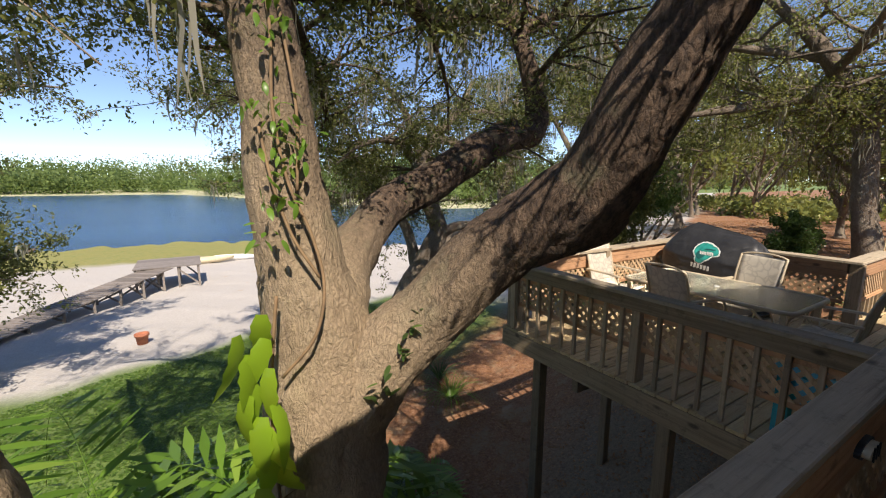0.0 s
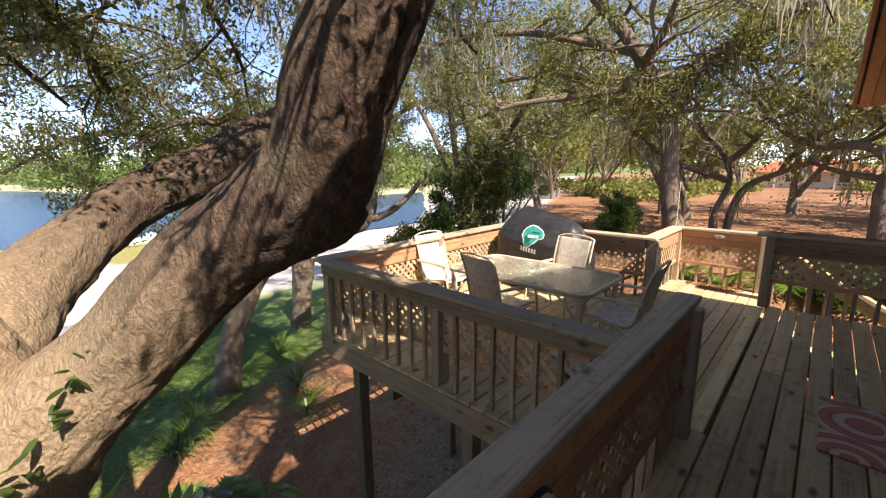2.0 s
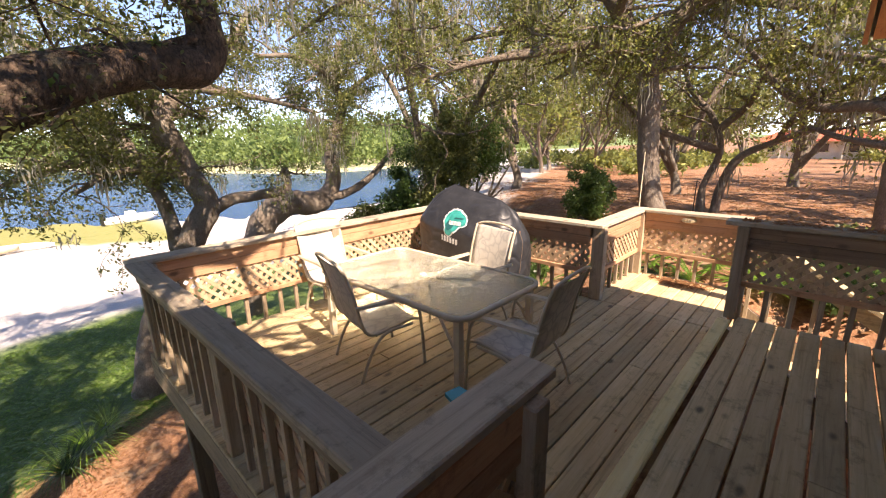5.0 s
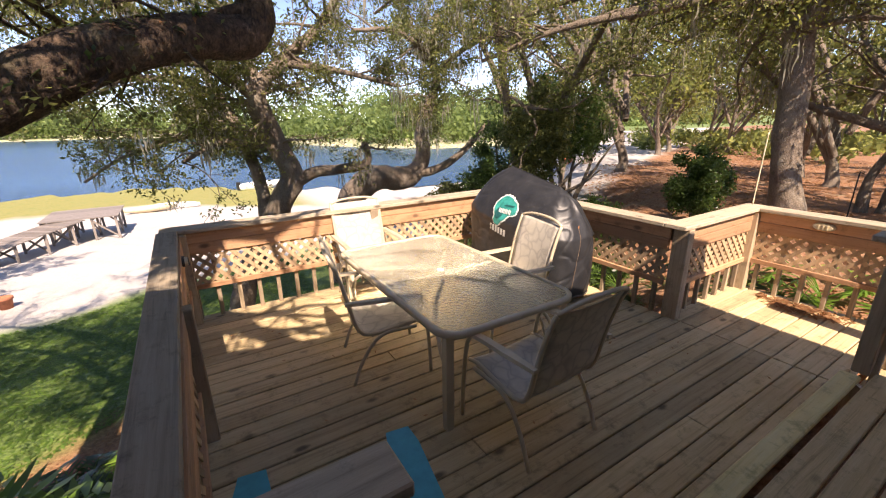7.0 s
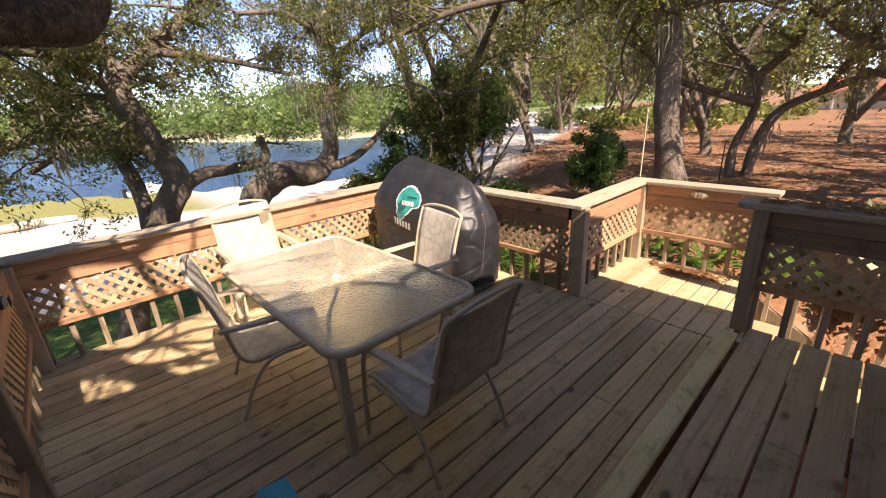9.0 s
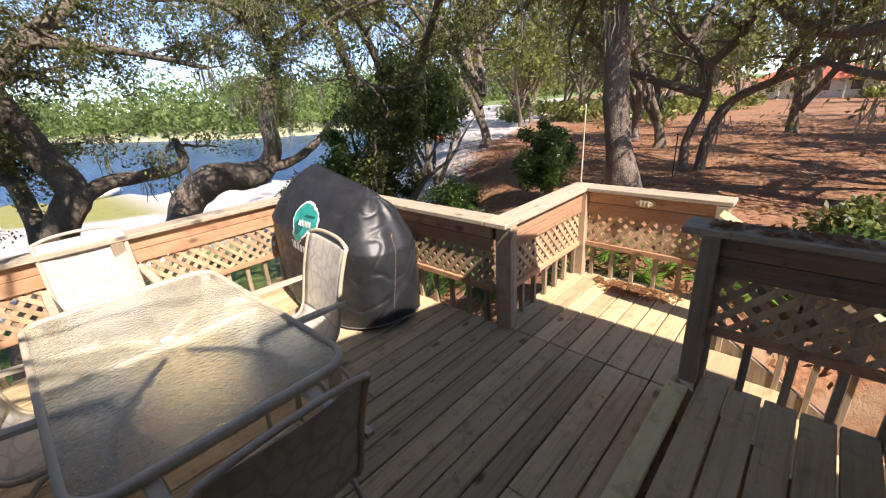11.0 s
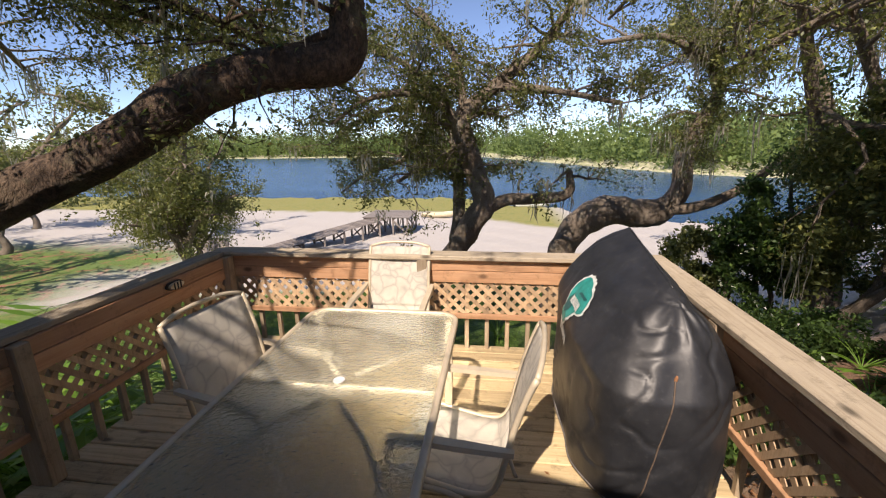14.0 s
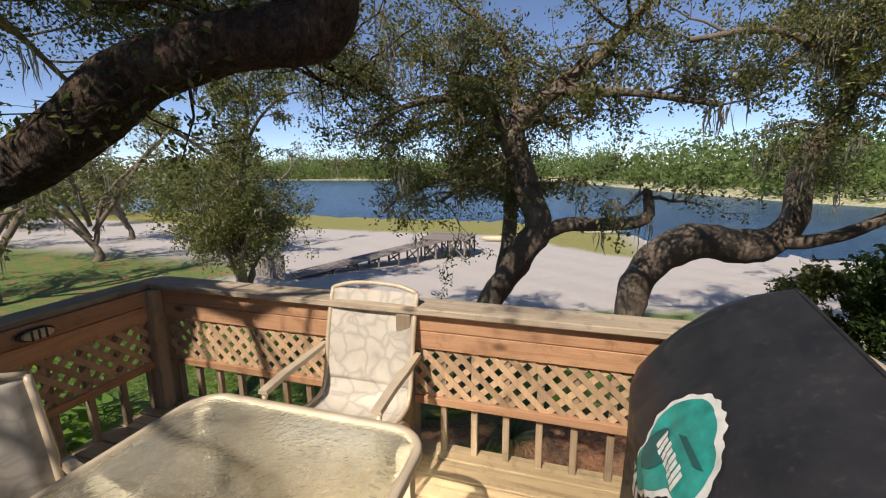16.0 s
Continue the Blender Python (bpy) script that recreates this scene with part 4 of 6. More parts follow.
build_tree("twisted_oak", "twisted oak with crooked limbs standing on the lawn", [
    [(4.3, 10.5, gz(4.3, 10.5) - 0.1, 0.36), (4.55, 10.3, -2.2, 0.27), (5.03, 10.0, -0.97, 0.24), (5.7, 9.8, 0.17, 0.27), (5.95, 9.8, 0.62, 0.25), (5.58, 9.9, 1.66, 0.22), (5.42, 10.0, 2.45, 0.2), (5.99, 10.3, 3.0, 0.15), (7.15, 10.8, 4.0, 0.1), (7.9, 11.0, 5.0, 0.07)],
    [(5.8, 9.8, 0.35, 0.16), (6.4, 9.7, 0.66, 0.13), (6.97, 9.6, 0.7, 0.12), (7.7, 9.6, 0.82, 0.1), (7.7, 9.6, 1.3, 0.07)],
    [(5.5, 10.0, 2.2, 0.12), (4.63, 9.6, 2.88, 0.09), (3.6, 9.2, 2.8, 0.05), (2.8, 9.0, 2.3, 0.03)],
    [(6.2, 10.4, 3.1, 0.1), (7.4, 9.8, 2.9, 0.07), (8.6, 9.4, 2.6, 0.04)],
    [(5.6, 10.0, 1.3, 0.09), (4.6, 10.3, 1.4, 0.06), (3.8, 10.4, 1.0, 0.04)],
    [(5.45, 10.0, 2.6, 0.11), (5.2, 10.4, 3.8, 0.09), (4.4, 10.6, 4.8, 0.06)],
    [(5.3, 9.95, -0.4, 0.18), (5.3, 10.5, 0.5, 0.15), (5.15, 11.3, 1.4, 0.14), (4.9, 12.2, 2.3, 0.12), (4.0, 12.3, 2.8, 0.09), (2.6, 12.4, 2.7, 0.06), (1.2, 12.6, 1.9, 0.03)],
    [(4.9, 12.2, 2.4, 0.1), (4.2, 12.0, 3.6, 0.08), (2.6, 11.9, 4.4, 0.06), (1.2, 12.2, 4.2, 0.04), (0.4, 12.5, 3.5, 0.03)],
    [(5.1, 11.4, 1.6, 0.08), (3.9, 11.3, 1.5, 0.06), (2.7, 11.4, 1.1, 0.04), (1.9, 11.6, 0.6, 0.03)],
], 21, BARK_FAR, LEAF, spawn_from=0.9, twigs=10, sub=6, leaf_size=0.075, per=22, clump=0.3, twig_len=1.3, moss=90, moss_len=0.8, sides=20, rough=0.2, ridge=0.1, step=0.12, lift=-0.02)

build_tree("arching_oak", "oak whose trunk arches over the beach before rising", [
    [(8.0, 13.5, gz(8.0, 13.5) - 0.1, 0.34), (8.19, 13.5, -2.04, 0.36), (8.45, 13.5, -0.95, 0.4), (9.47, 13.7, -0.22, 0.45), (10.96, 14.0, -0.3, 0.42), (11.7, 14.0, 0.2, 0.31), (11.82, 14.0, 1.73, 0.24), (12.44, 14.0, 3.1, 0.16), (12.2, 14.0, 4.1, 0.14), (12.8, 14.4, 5.6, 0.1)],
    [(10.9, 14.0, -0.22, 0.2), (12.2, 13.7, -0.05, 0.16), (13.2, 13.5, 0.5, 0.13), (14.4, 13.2, 1.7, 0.09)],
    [(12.2, 14.0, 4.0, 0.12), (10.6, 13.4, 4.6, 0.09), (8.8, 12.8, 4.4, 0.06)],
    [(12.3, 14.0, 3.4, 0.12), (14.0, 13.6, 4.6, 0.09), (16.0, 13.0, 5.0, 0.05)],
], 22, BARK_FAR, LEAF, spawn_from=1.2, twigs=9, sub=6, leaf_size=0.085, per=42, clump=0.42, twig_len=1.7, moss=120, moss_len=0.9, sides=18, rough=0.2, ridge=0.08, step=0.14)

build_tree("hillside_oak", "tall dark oak rising out of leaf litter on the slope", [
    [(13.0, 2.6, gz(13, 2.7) - 0.1, 0.38), (13.0, 2.72, 0.4, 0.26), (13.0, 2.9, 1.44, 0.23), (13.0, 3.02, 2.8, 0.22), (12.9, 3.25, 3.6, 0.21), (12.0, 3.65, 4.65, 0.17), (11.4, 4.2, 5.5, 0.12), (10.2, 4.8, 6.3, 0.07)],
    [(12.95, 3.05, 3.2, 0.2), (13.0, 2.5, 4.27, 0.17), (13.5, 1.9, 4.8, 0.13), (13.6, 1.2, 5.8, 0.1), (14.4, 0.0, 6.4, 0.06)],
    [(13.2, 2.2, 4.55, 0.1), (14.6, 1.0, 4.4, 0.08), (16.0, -0.4, 4.2, 0.05)],
    [(12.6, 3.4, 3.9, 0.12), (11.6, 4.8, 3.7, 0.09), (10.6, 6.2, 3.5, 0.06), (9.6, 7.4, 3.0, 0.04)],
    [(12.3, 3.6, 4.3, 0.1), (11.0, 2.8, 4.6, 0.08), (9.8, 2.2, 4.9, 0.05)],
    [(12.9, 3.2, 3.4, 0.1), (14.0, 4.6, 3.8, 0.08), (15.0, 6.4, 3.6, 0.05)],
    [(12.0, 3.7, 4.6, 0.1), (10.5, 6.0, 5.2, 0.08), (9.2, 8.4, 5.0, 0.06), (8.4, 10.2, 4.3, 0.03)],
    [(12.9, 3.3, 3.5, 0.1), (13.4, 6.0, 4.6, 0.08), (13.0, 8.6, 4.7, 0.06), (12.2, 11.0, 4.2, 0.03)],
    [(13.0, 2.4, 4.3, 0.1), (12.2, 0.8, 4.8, 0.07), (11.2, -0.6, 5.0, 0.05)],
], 23, BARK_FAR, LEAF_SUN, spawn_from=2.9, twigs=8, sub=6, leaf_size=0.068, per=25, clump=0.42, twig_len=1.9, moss=110, moss_len=1.0, sides=20, rough=0.16, ridge=0.08, step=0.13, lift=-0.01)


def slope_oak(name, label, x, y, h, seed, leaf, lean=0.3, r=0.2, per=14, size=0.13, clump=0.6):
    rng = np.random.default_rng(seed)
    z = gz(x, y)
    limbs = []
    for k in range(5):
        az = rng.uniform(0, 6.283) if k else rng.uniform(1.5, 4.5)
        d = np.array((math.cos(az), math.sin(az)))
        s = h * rng.uniform(0.6, 1.0)
        f = 0.18 + 0.1 * k
        a = np.array((x, y)) + d * 0.1 * (k > 0)
        pts = [(x, y, z - 0.1, r * 1.5), (x + 0.1, y + 0.1, z + h * f * 0.5, r)] if k == 0 else [(a[0], a[1], z + h * f * 0.45, r * 0.7)]
        for g in (0.25, 0.55, 0.8, 1.0):
            w = d * s * g * (0.55 + lean) + rng.normal(size=2) * 0.25
            pts.append((a[0] + w[0], a[1] + w[1], z + h * (f * 0.5 + (1 - f * 0.5) * g ** 0.75) + rng.normal() * 0.12, r * (0.85 - 0.65 * g)))
        limbs.append(pts)
    return build_tree(name, label, limbs, seed, BARK_FAR, leaf, spawn_from=z + h * 0.38, twigs=2.8, sub=3, leaf_size=size, per=per, clump=clump, twig_len=h * 0.28, moss=40, moss_len=h * 0.16, sides=12, rough=0.2, step=0.3)


def gnarled_oak(label, limbs, seed, per=15, size=0.085, twig=1.6):
    return build_tree("gnarled_oak", label, limbs, seed, BARK_FAR, LEAF_SUN, spawn_from=1.9, twigs=5.0, sub=5, leaf_size=size, per=per, clump=0.5, twig_len=twig, moss=60, moss_len=0.8, sides=14, rough=0.22, ridge=0.05, step=0.2)


gnarled_oak("crooked twin-stemmed oak with a long drooping limb on the slope", [
    [(15.6, 2.25, gz(15.6, 2.2) - 0.1, 0.12), (15.6, 2.25, 0.6, 0.085), (15.7, 2.05, 1.2, 0.085), (15.6, 2.0, 1.7, 0.08), (15.8, 2.35, 2.4, 0.08), (16.0, 3.0, 3.2, 0.06), (16.4, 3.3, 4.4, 0.04)],
    [(15.7, 1.95, gz(15.7, 2.0) - 0.1, 0.13), (15.7, 1.85, 0.7, 0.1), (15.8, 1.55, 1.35, 0.09), (15.9, 0.9, 1.7, 0.08), (16.1, 0.0, 2.1, 0.07), (16.3, -0.9, 2.6, 0.06), (16.2, -1.8, 3.5, 0.05), (16.6, -2.6, 4.2, 0.03)],
    [(15.6, 2.05, 1.5, 0.1), (15.3, 2.7, 1.75, 0.08), (15.0, 3.5, 2.1, 0.07), (14.6, 4.4, 3.0, 0.05)],
    [(15.7, 2.1, 2.0, 0.09), (15.4, 1.5, 2.6, 0.08), (15.2, 1.2, 3.4, 0.06), (15.0, 0.4, 4.3, 0.04)],
    [(15.9, 0.9, 1.72, 0.07), (15.6, 0.6, 2.3, 0.06), (15.7, -0.2, 2.9, 0.05), (15.3, -0.8, 3.6, 0.03)],
], 31)
gnarled_oak("dark bent oak with two trunks near the end of the deck", [
    [(13.6, -1.1, gz(13.6, -1.1) - 0.1, 0.26), (13.6, -1.05, 0.6, 0.19), (13.6, -1.0, 1.3, 0.18), (13.7, -1.15, 2.0, 0.17), (13.6, -1.3, 2.7, 0.14), (13.4, -2.0, 3.6, 0.11), (13.0, -2.6, 4.8, 0.07)],
    [(13.9, -1.5, gz(13.9, -1.5) - 0.1, 0.2), (13.8, -1.45, 0.8, 0.15), (13.7, -1.3, 1.6, 0.13), (13.9, -1.9, 2.6, 0.1), (14.4, -2.8, 3.6, 0.07)],
    [(13.65, -1.1, 1.9, 0.12), (13.7, -0.6, 2.3, 0.1), (13.9, 0.2, 2.35, 0.08), (14.0, 0.9, 2.8, 0.07), (13.8, 1.4, 3.5, 0.05), (14.2, 2.2, 4.2, 0.03)],
    [(13.6, -1.2, 2.5, 0.1), (13.9, -0.4, 3.1, 0.08), (14.4, 0.4, 3.4, 0.06), (14.8, 1.4, 4.2, 0.04)],
    [(13.65, -1.0, 1.6, 0.08), (13.8, -0.3, 1.75, 0.06), (14.1, 0.3, 2.0, 0.04)],
], 36)
# the three southern oaks are added, trunks out of view, to shade the slope
for x, y, h, k in ((18.5, -5.0, 7.5, 0), (22.0, -3.6, 7.0, 1), (25.0, -7.0, 8.0, 2), (27.0, 1.0, 7.0, 3)):
    slope_oak("slope_oak", "leaning oak added to shade the leaf litter", x, y, h, 240 + k, LEAF_SUN, 0.45, 0.17, 8, 0.18, 0.6)
slope_oak("slope_oak", "oak further up the slope, dappled by sun", 20.0, 4.0, 7.0, 32, LEAF_SUN, 0.3, 0.14, 10)
slope_oak("slope_oak", "dark slender oak near the slope's crest", 15.5, -3.0, 7.0, 33, LEAF, 0.4, 0.16)
RT = np.random.default_rng(77)
for i in range(24):
    x, y = RT.uniform(22, 60), RT.uniform(-24, 26)
    if y > 0.55 * x or abs(y - 0.03 * x) < 2.5:
        y = RT.uniform(5, 0.45 * x)
    slope_oak("slope_oak", "oak among the scattered trees on the slope", x, y, RT.uniform(6, 9), 100 + i, LEAF_SUN if i % 3 else LEAF, 0.3, 0.13, 4, 0.36, 0.95)
for x, y, h, k in ((-16.0, 12.0, 8.0, 0), (-22.0, 20.0, 9.0, 1), (-14.0, 26.0, 7.0, 2), (-26.0, 8.0, 9.0, 3), (-30.0, 28.0, 8.0, 4), (-20.0, 3.0, 9.0, 5), (-38.0, 18.0, 9.0, 6)):
    slope_oak("lawn_oak", "oak at the edge of the lawn", x, y, h, 140 + k, LEAF, 0.3, 0.2, 6, 0.26, 0.8)


def build_bush(name, label, cat, x, y, z0, z1, rx, ry, leaf, seed, count, size, stems=3, z_stem=None, lumps=26):
    """A shrub: short stems and a lumpy mass of separate leaves."""
    rng = np.random.default_rng(seed)
    g = gz(x, y)
    t = thing(name, label, cat, "", "", (x, y, g))
    tubes = []
    for k in range(stems):
        az = rng.uniform(0, 6.283)
        p, r = branch_path(rng, (0.05 * math.cos(az), 0.05 * math.sin(az), -0.05), (0.35 * math.cos(az), 0.35 * math.sin(az), 1), (z0 + z1) / 2 - g + 0.2, 0.03 + 0.02 * (z1 - z0), 0.16, 0.05)
        tubes.append(tube_arrays(p, r, 7))
    part("stem", array_mesh("stem", *joined(tubes), BARK_FAR, True), t)
    c = rng.normal(size=(lumps, 3))
    c /= np.linalg.norm(c, axis=1)[:, None]
    c *= (rng.random(lumps) ** 0.4)[:, None] * np.array((rx, ry, (z1 - z0) / 2)) * 0.8
    c[:, 2] += (z0 + z1) / 2 - g
    v, q = leaf_cloud(rng, c, rng.uniform(0.16, 0.42, lumps) * (rx + ry) * 0.5, count // lumps, size, 0.9)
    part("foliage", array_mesh("foliage", v, q, leaf), t, "", None, "stuff")
    return t


build_tree("lawn_oak", "dark feathery oak with low sweeping boughs on the lawn", [
    [(-6.0, 15.0, gz(-6.0, 15.0) - 0.1, 0.26), (-6.05, 15.0, -2.2, 0.19), (-6.2, 15.1, -0.8, 0.16), (-6.0, 15.3, 0.8, 0.13), (-5.6, 15.4, 2.6, 0.1), (-5.4, 15.6, 4.4, 0.07), (-5.0, 15.8, 6.2, 0.04)],
    [(-6.05, 15.0, -2.0, 0.13), (-5.3, 14.9, -0.9, 0.1), (-4.4, 14.9, -0.2, 0.07), (-3.6, 15.0, 0.1, 0.04)],
    [(-6.15, 15.1, -1.2, 0.12), (-7.1, 15.0, -0.2, 0.1), (-8.1, 15.0, 0.6, 0.07), (-9.0, 15.2, 0.8, 0.04)],
    [(-6.1, 15.2, 0.2, 0.1), (-5.2, 14.3, 1.0, 0.08), (-4.4, 13.6, 1.3, 0.05), (-3.9, 13.0, 1.2, 0.03)],
    [(-5.9, 15.3, 1.4, 0.09), (-7.0, 14.6, 2.6, 0.07), (-8.2, 14.0, 3.4, 0.05), (-9.4, 13.6, 3.8, 0.03)],
    [(-5.6, 15.4, 2.6, 0.08), (-4.6, 15.2, 3.6, 0.06), (-3.5, 15.2, 4.3, 0.04), (-2.6, 15.3, 4.4, 0.03)],
    [(-6.1, 15.0, -1.8, 0.09), (-6.2, 14.0, -1.0, 0.07), (-6.4, 13.0, -0.7, 0.04)],
    [(-5.45, 15.5, 4.2, 0.06), (-6.6, 15.2, 5.6, 0.05), (-7.8, 15.0, 6.4, 0.03)],
], 41, BARK_FAR, LEAF, spawn_from=-1.6, twigs=6, sub=5, leaf_size=0.12, per=18, clump=0.36, twig_len=1.4, moss=30, moss_len=0.6, sides=12, rough=0.2, step=0.16, lift=-0.02)
for i, (x, y, z0, z1, r) in enumerate(((11.6, 9.6, -1.6, 1.5, 0.9), (12.6, 8.8, 0.2, 3.6, 1.2), (13.6, 10.4, 0.3, 4.4, 1.7), (11.0, 10.8, -2.6, 0.4, 1.0), (14.8, 9.2, 0.4, 2.9, 1.4), (16.2, 11.0, 0.3, 4.0, 1.8))):
    build_bush("vine_covered_tree", "dense dark tree overgrown with vines beside the beach", "tree", x, y, min(z0, gz(x, y) + 0.1) if i < 4 else z0, z1, r, r, LEAF if i % 2 else LEAF_DARK, 60 + i, 11000, 0.11, 4, lumps=48)
build_bush("lawn_thicket", "dense dark thicket round the lawn oak's trunk", "shrub", -6.6, 15.6, -2.7, 2.4, 3.2, 2.6, LEAF, 46, 16000, 0.12, 5, lumps=80)
slope_oak("shore_oak", "tall mossy oak above the beach, dense with leaves", 14.2, 11.0, 9.5, 47, LEAF, 0.15, 0.17, 30, 0.11, 0.5)
slope_oak("shore_oak", "tall mossy oak above the beach, dense with leaves", 18.5, 10.0, 9.0, 48, LEAF_SUN, 0.2, 0.16, 18, 0.14, 0.55)
slope_oak("shore_oak", "tall mossy oak above the beach, dense with leaves", 22.0, 14.5, 10.0, 49, LEAF_SUN, 0.25, 0.18, 16, 0.18, 0.6)
build_bush("evergreen_shrub", "dense bright green upright evergreen shrub", "shrub", 12.0, 3.75, gz(12, 3.75), 1.45, 0.6, 0.6, LEAF_DARK, 44, 15000, 0.06, 3, lumps=40)
# the last four are added by the stairs to shade and darken the ground
for i, (x, y, s, lf) in enumerate(((9.0, 5.2, 0.8, LEAF_DARK), (10.2, 6.0, 0.9, LEAF_DARK), (9.6, 4.0, 0.6, LEAF_DARK), (11.2, 7.2, 1.0, LEAF_DARK), (10.9, 4.9, 0.6, LEAF_DARK), (8.6, 6.6, 0.8, LEAF_DARK), (11.4, 8.4, 1.1, LEAF_DARK), (10.6, 8.0, 1.1, LEAF_DARK), (11.8, 5.9, 0.8, LEAF_DARK), (10.0, 7.0, 0.9, LEAF_DARK), (9.7, -0.5, 0.7, LEAF_DARK), (9.9, -1.5, 0.8, LEAF_DARK), (10.9, -0.6, 0.7, LEAF), (10.7, -2.2, 0.8, LEAF_DARK))):
    build_bush("garden_shrub", "low leafy shrub growing below the deck railing", "shrub", x, y, gz(x, y), gz(x, y) + s, s, s * 0.9, lf, 50 + i, 4000, 0.08, 3, lumps=24)


def build_woodland():
    """Undergrowth and crowns closing the view beyond the slope."""
    rng = np.random.default_rng(15)
    for k, (label, n, ax, lo, hi, leaf) in enumerate((("sunny green undergrowth beyond the slope", 420, (30, 80, -45, 40), 0.5, 2.2, LEAF_SUN), ("tall woodland crowns beyond the slope", 420, (55, 95, -60, 55), 3.0, 9.0, LEAF_SUN), ("woods behind the lawn", 320, (-85, -42, -25, 60), 1.0, 8.0, LEAF))):
        x, y = rng.uniform(ax[0], ax[1], n), rng.uniform(ax[2], ax[3], n)
        keep = (y < 0.62 * x) & ~((np.abs(y - 0.03 * x) < 4.5) & (x < 96) & (x > 26)) if k < 2 else np.ones(n, bool)
        x, y = x[keep], y[keep]
        z = ground_z(x, y) + rng.uniform(lo, hi, len(x)) * (0.4 if k == 0 else 1.0)
        v, q = leaf_cloud(rng, np.stack([x, y, z], 1), rng.uniform(0.6, 1.0, len(x)) * (1.3 if k == 0 else 3.2), 110, 0.4 if k == 0 else 0.6, 0.8)
        part("woodland", array_mesh("woodland", v, q, leaf), None, label, None, "stuff")


build_woodland()


# ---------------------------------------------------------------- patio furniture
def tube_mesh(name, knots, material, sides=10, step=0.03):
    p, r = curve_points(knots, step)
    v, q = tube_arrays(p, r, sides)
    n = len(p)
    caps = [tuple(range(sides))[::-1], tuple(range((n - 1) * sides, n * sides))]
    return mesh_from(name, v, [tuple(f) for f in q] + caps, material, True)


def rounded_rect(hx, hy, r, n=8):
    out = []
    for cx, cy, a0 in ((hx - r, hy - r, 0), (-hx + r, hy - r, 90), (-hx + r, -hy + r, 180), (hx - r, -hy + r, 270)):
        for i in range(n + 1):
            a = radians(a0 + 90 * i / n)
            out.append((cx + r * math.cos(a), cy + r * math.sin(a)))
    return out


def build_table():
    t = thing("patio_table", "patio table with rippled glass top and beige metal frame", "table", "", "", (5.41, 2.37, 0.0))
    hx, hy, z = 0.545, 0.94, 0.70
    glass = part("glass_top", prism(rounded_rect(hx - 0.02, hy - 0.02, 0.13), 2, z - 0.008, z - 0.002, GLASS_TOP, "glass_top"), t, "rippled safety glass, dusty")
    glass.visible_shadow = False
    rim_o, rim_i = rounded_rect(hx, hy, 0.15), rounded_rect(hx - 0.032, hy - 0.032, 0.12)
    n = len(rim_o)
    v = [(x, y, z - 0.034) for x, y in rim_o] + [(x, y, z - 0.004) for x, y in rim_o] + [(x * 0.99, y * 0.994, z + 0.004) for x, y in rim_o] + [(x, y, z + 0.003) for x, y in rim_i] + [(x, y, z - 0.034) for x, y in rim_i]
    f = []
    for k in range(5):
        for i in range(n):
            j = (i + 1) % n
            f.append((k * n + i, k * n + j, ((k + 1) % 5) * n + j, ((k + 1) % 5) * n + i))
    part("table_rim", mesh_from("table_rim", v, f, ALU, True), t, "beige powder-coated rim")
    for sx in (-1, 1):
        for sy in (-1, 1):
            lx, ly = sx * (hx - 0.075), sy * (hy - 0.1)
            me = prism([(lx - 0.026, ly - 0.026), (lx + 0.026, ly - 0.026), (lx + 0.026, ly + 0.026), (lx - 0.026, ly + 0.026)], 2, 0.0, z - 0.036, ALU, "leg")
            part("leg", me, t)
            knots = [(lx - sx * 0.02, ly - sy * 0.02, 0.36, 0.014), (lx - sx * 0.03, ly - sy * 0.14, 0.5, 0.014), (lx - sx * 0.16, ly - sy * 0.4, 0.63, 0.014), (sx * 0.05, sy * 0.12, 0.652, 0.014)]
            part("brace", tube_mesh("brace", knots, ALU, 8), t, "curved support under the glass")
    part("cross_bar", tube_mesh("cross_bar", [(-hx + 0.04, 0, 0.655, 0.014), (0, 0, 0.655, 0.014), (hx - 0.04, 0, 0.655, 0.014)], ALU, 8), t)
    ring = [(0.03 * math.cos(a), 0.03 * math.sin(a)) for a in np.linspace(0, 2 * math.pi, 16, endpoint=False)]
    part("umbrella_hole_ring", prism(ring, 2, z - 0.004, z + 0.002, WHITE, "ring"), glass, "small white umbrella-hole plug")


build_table()


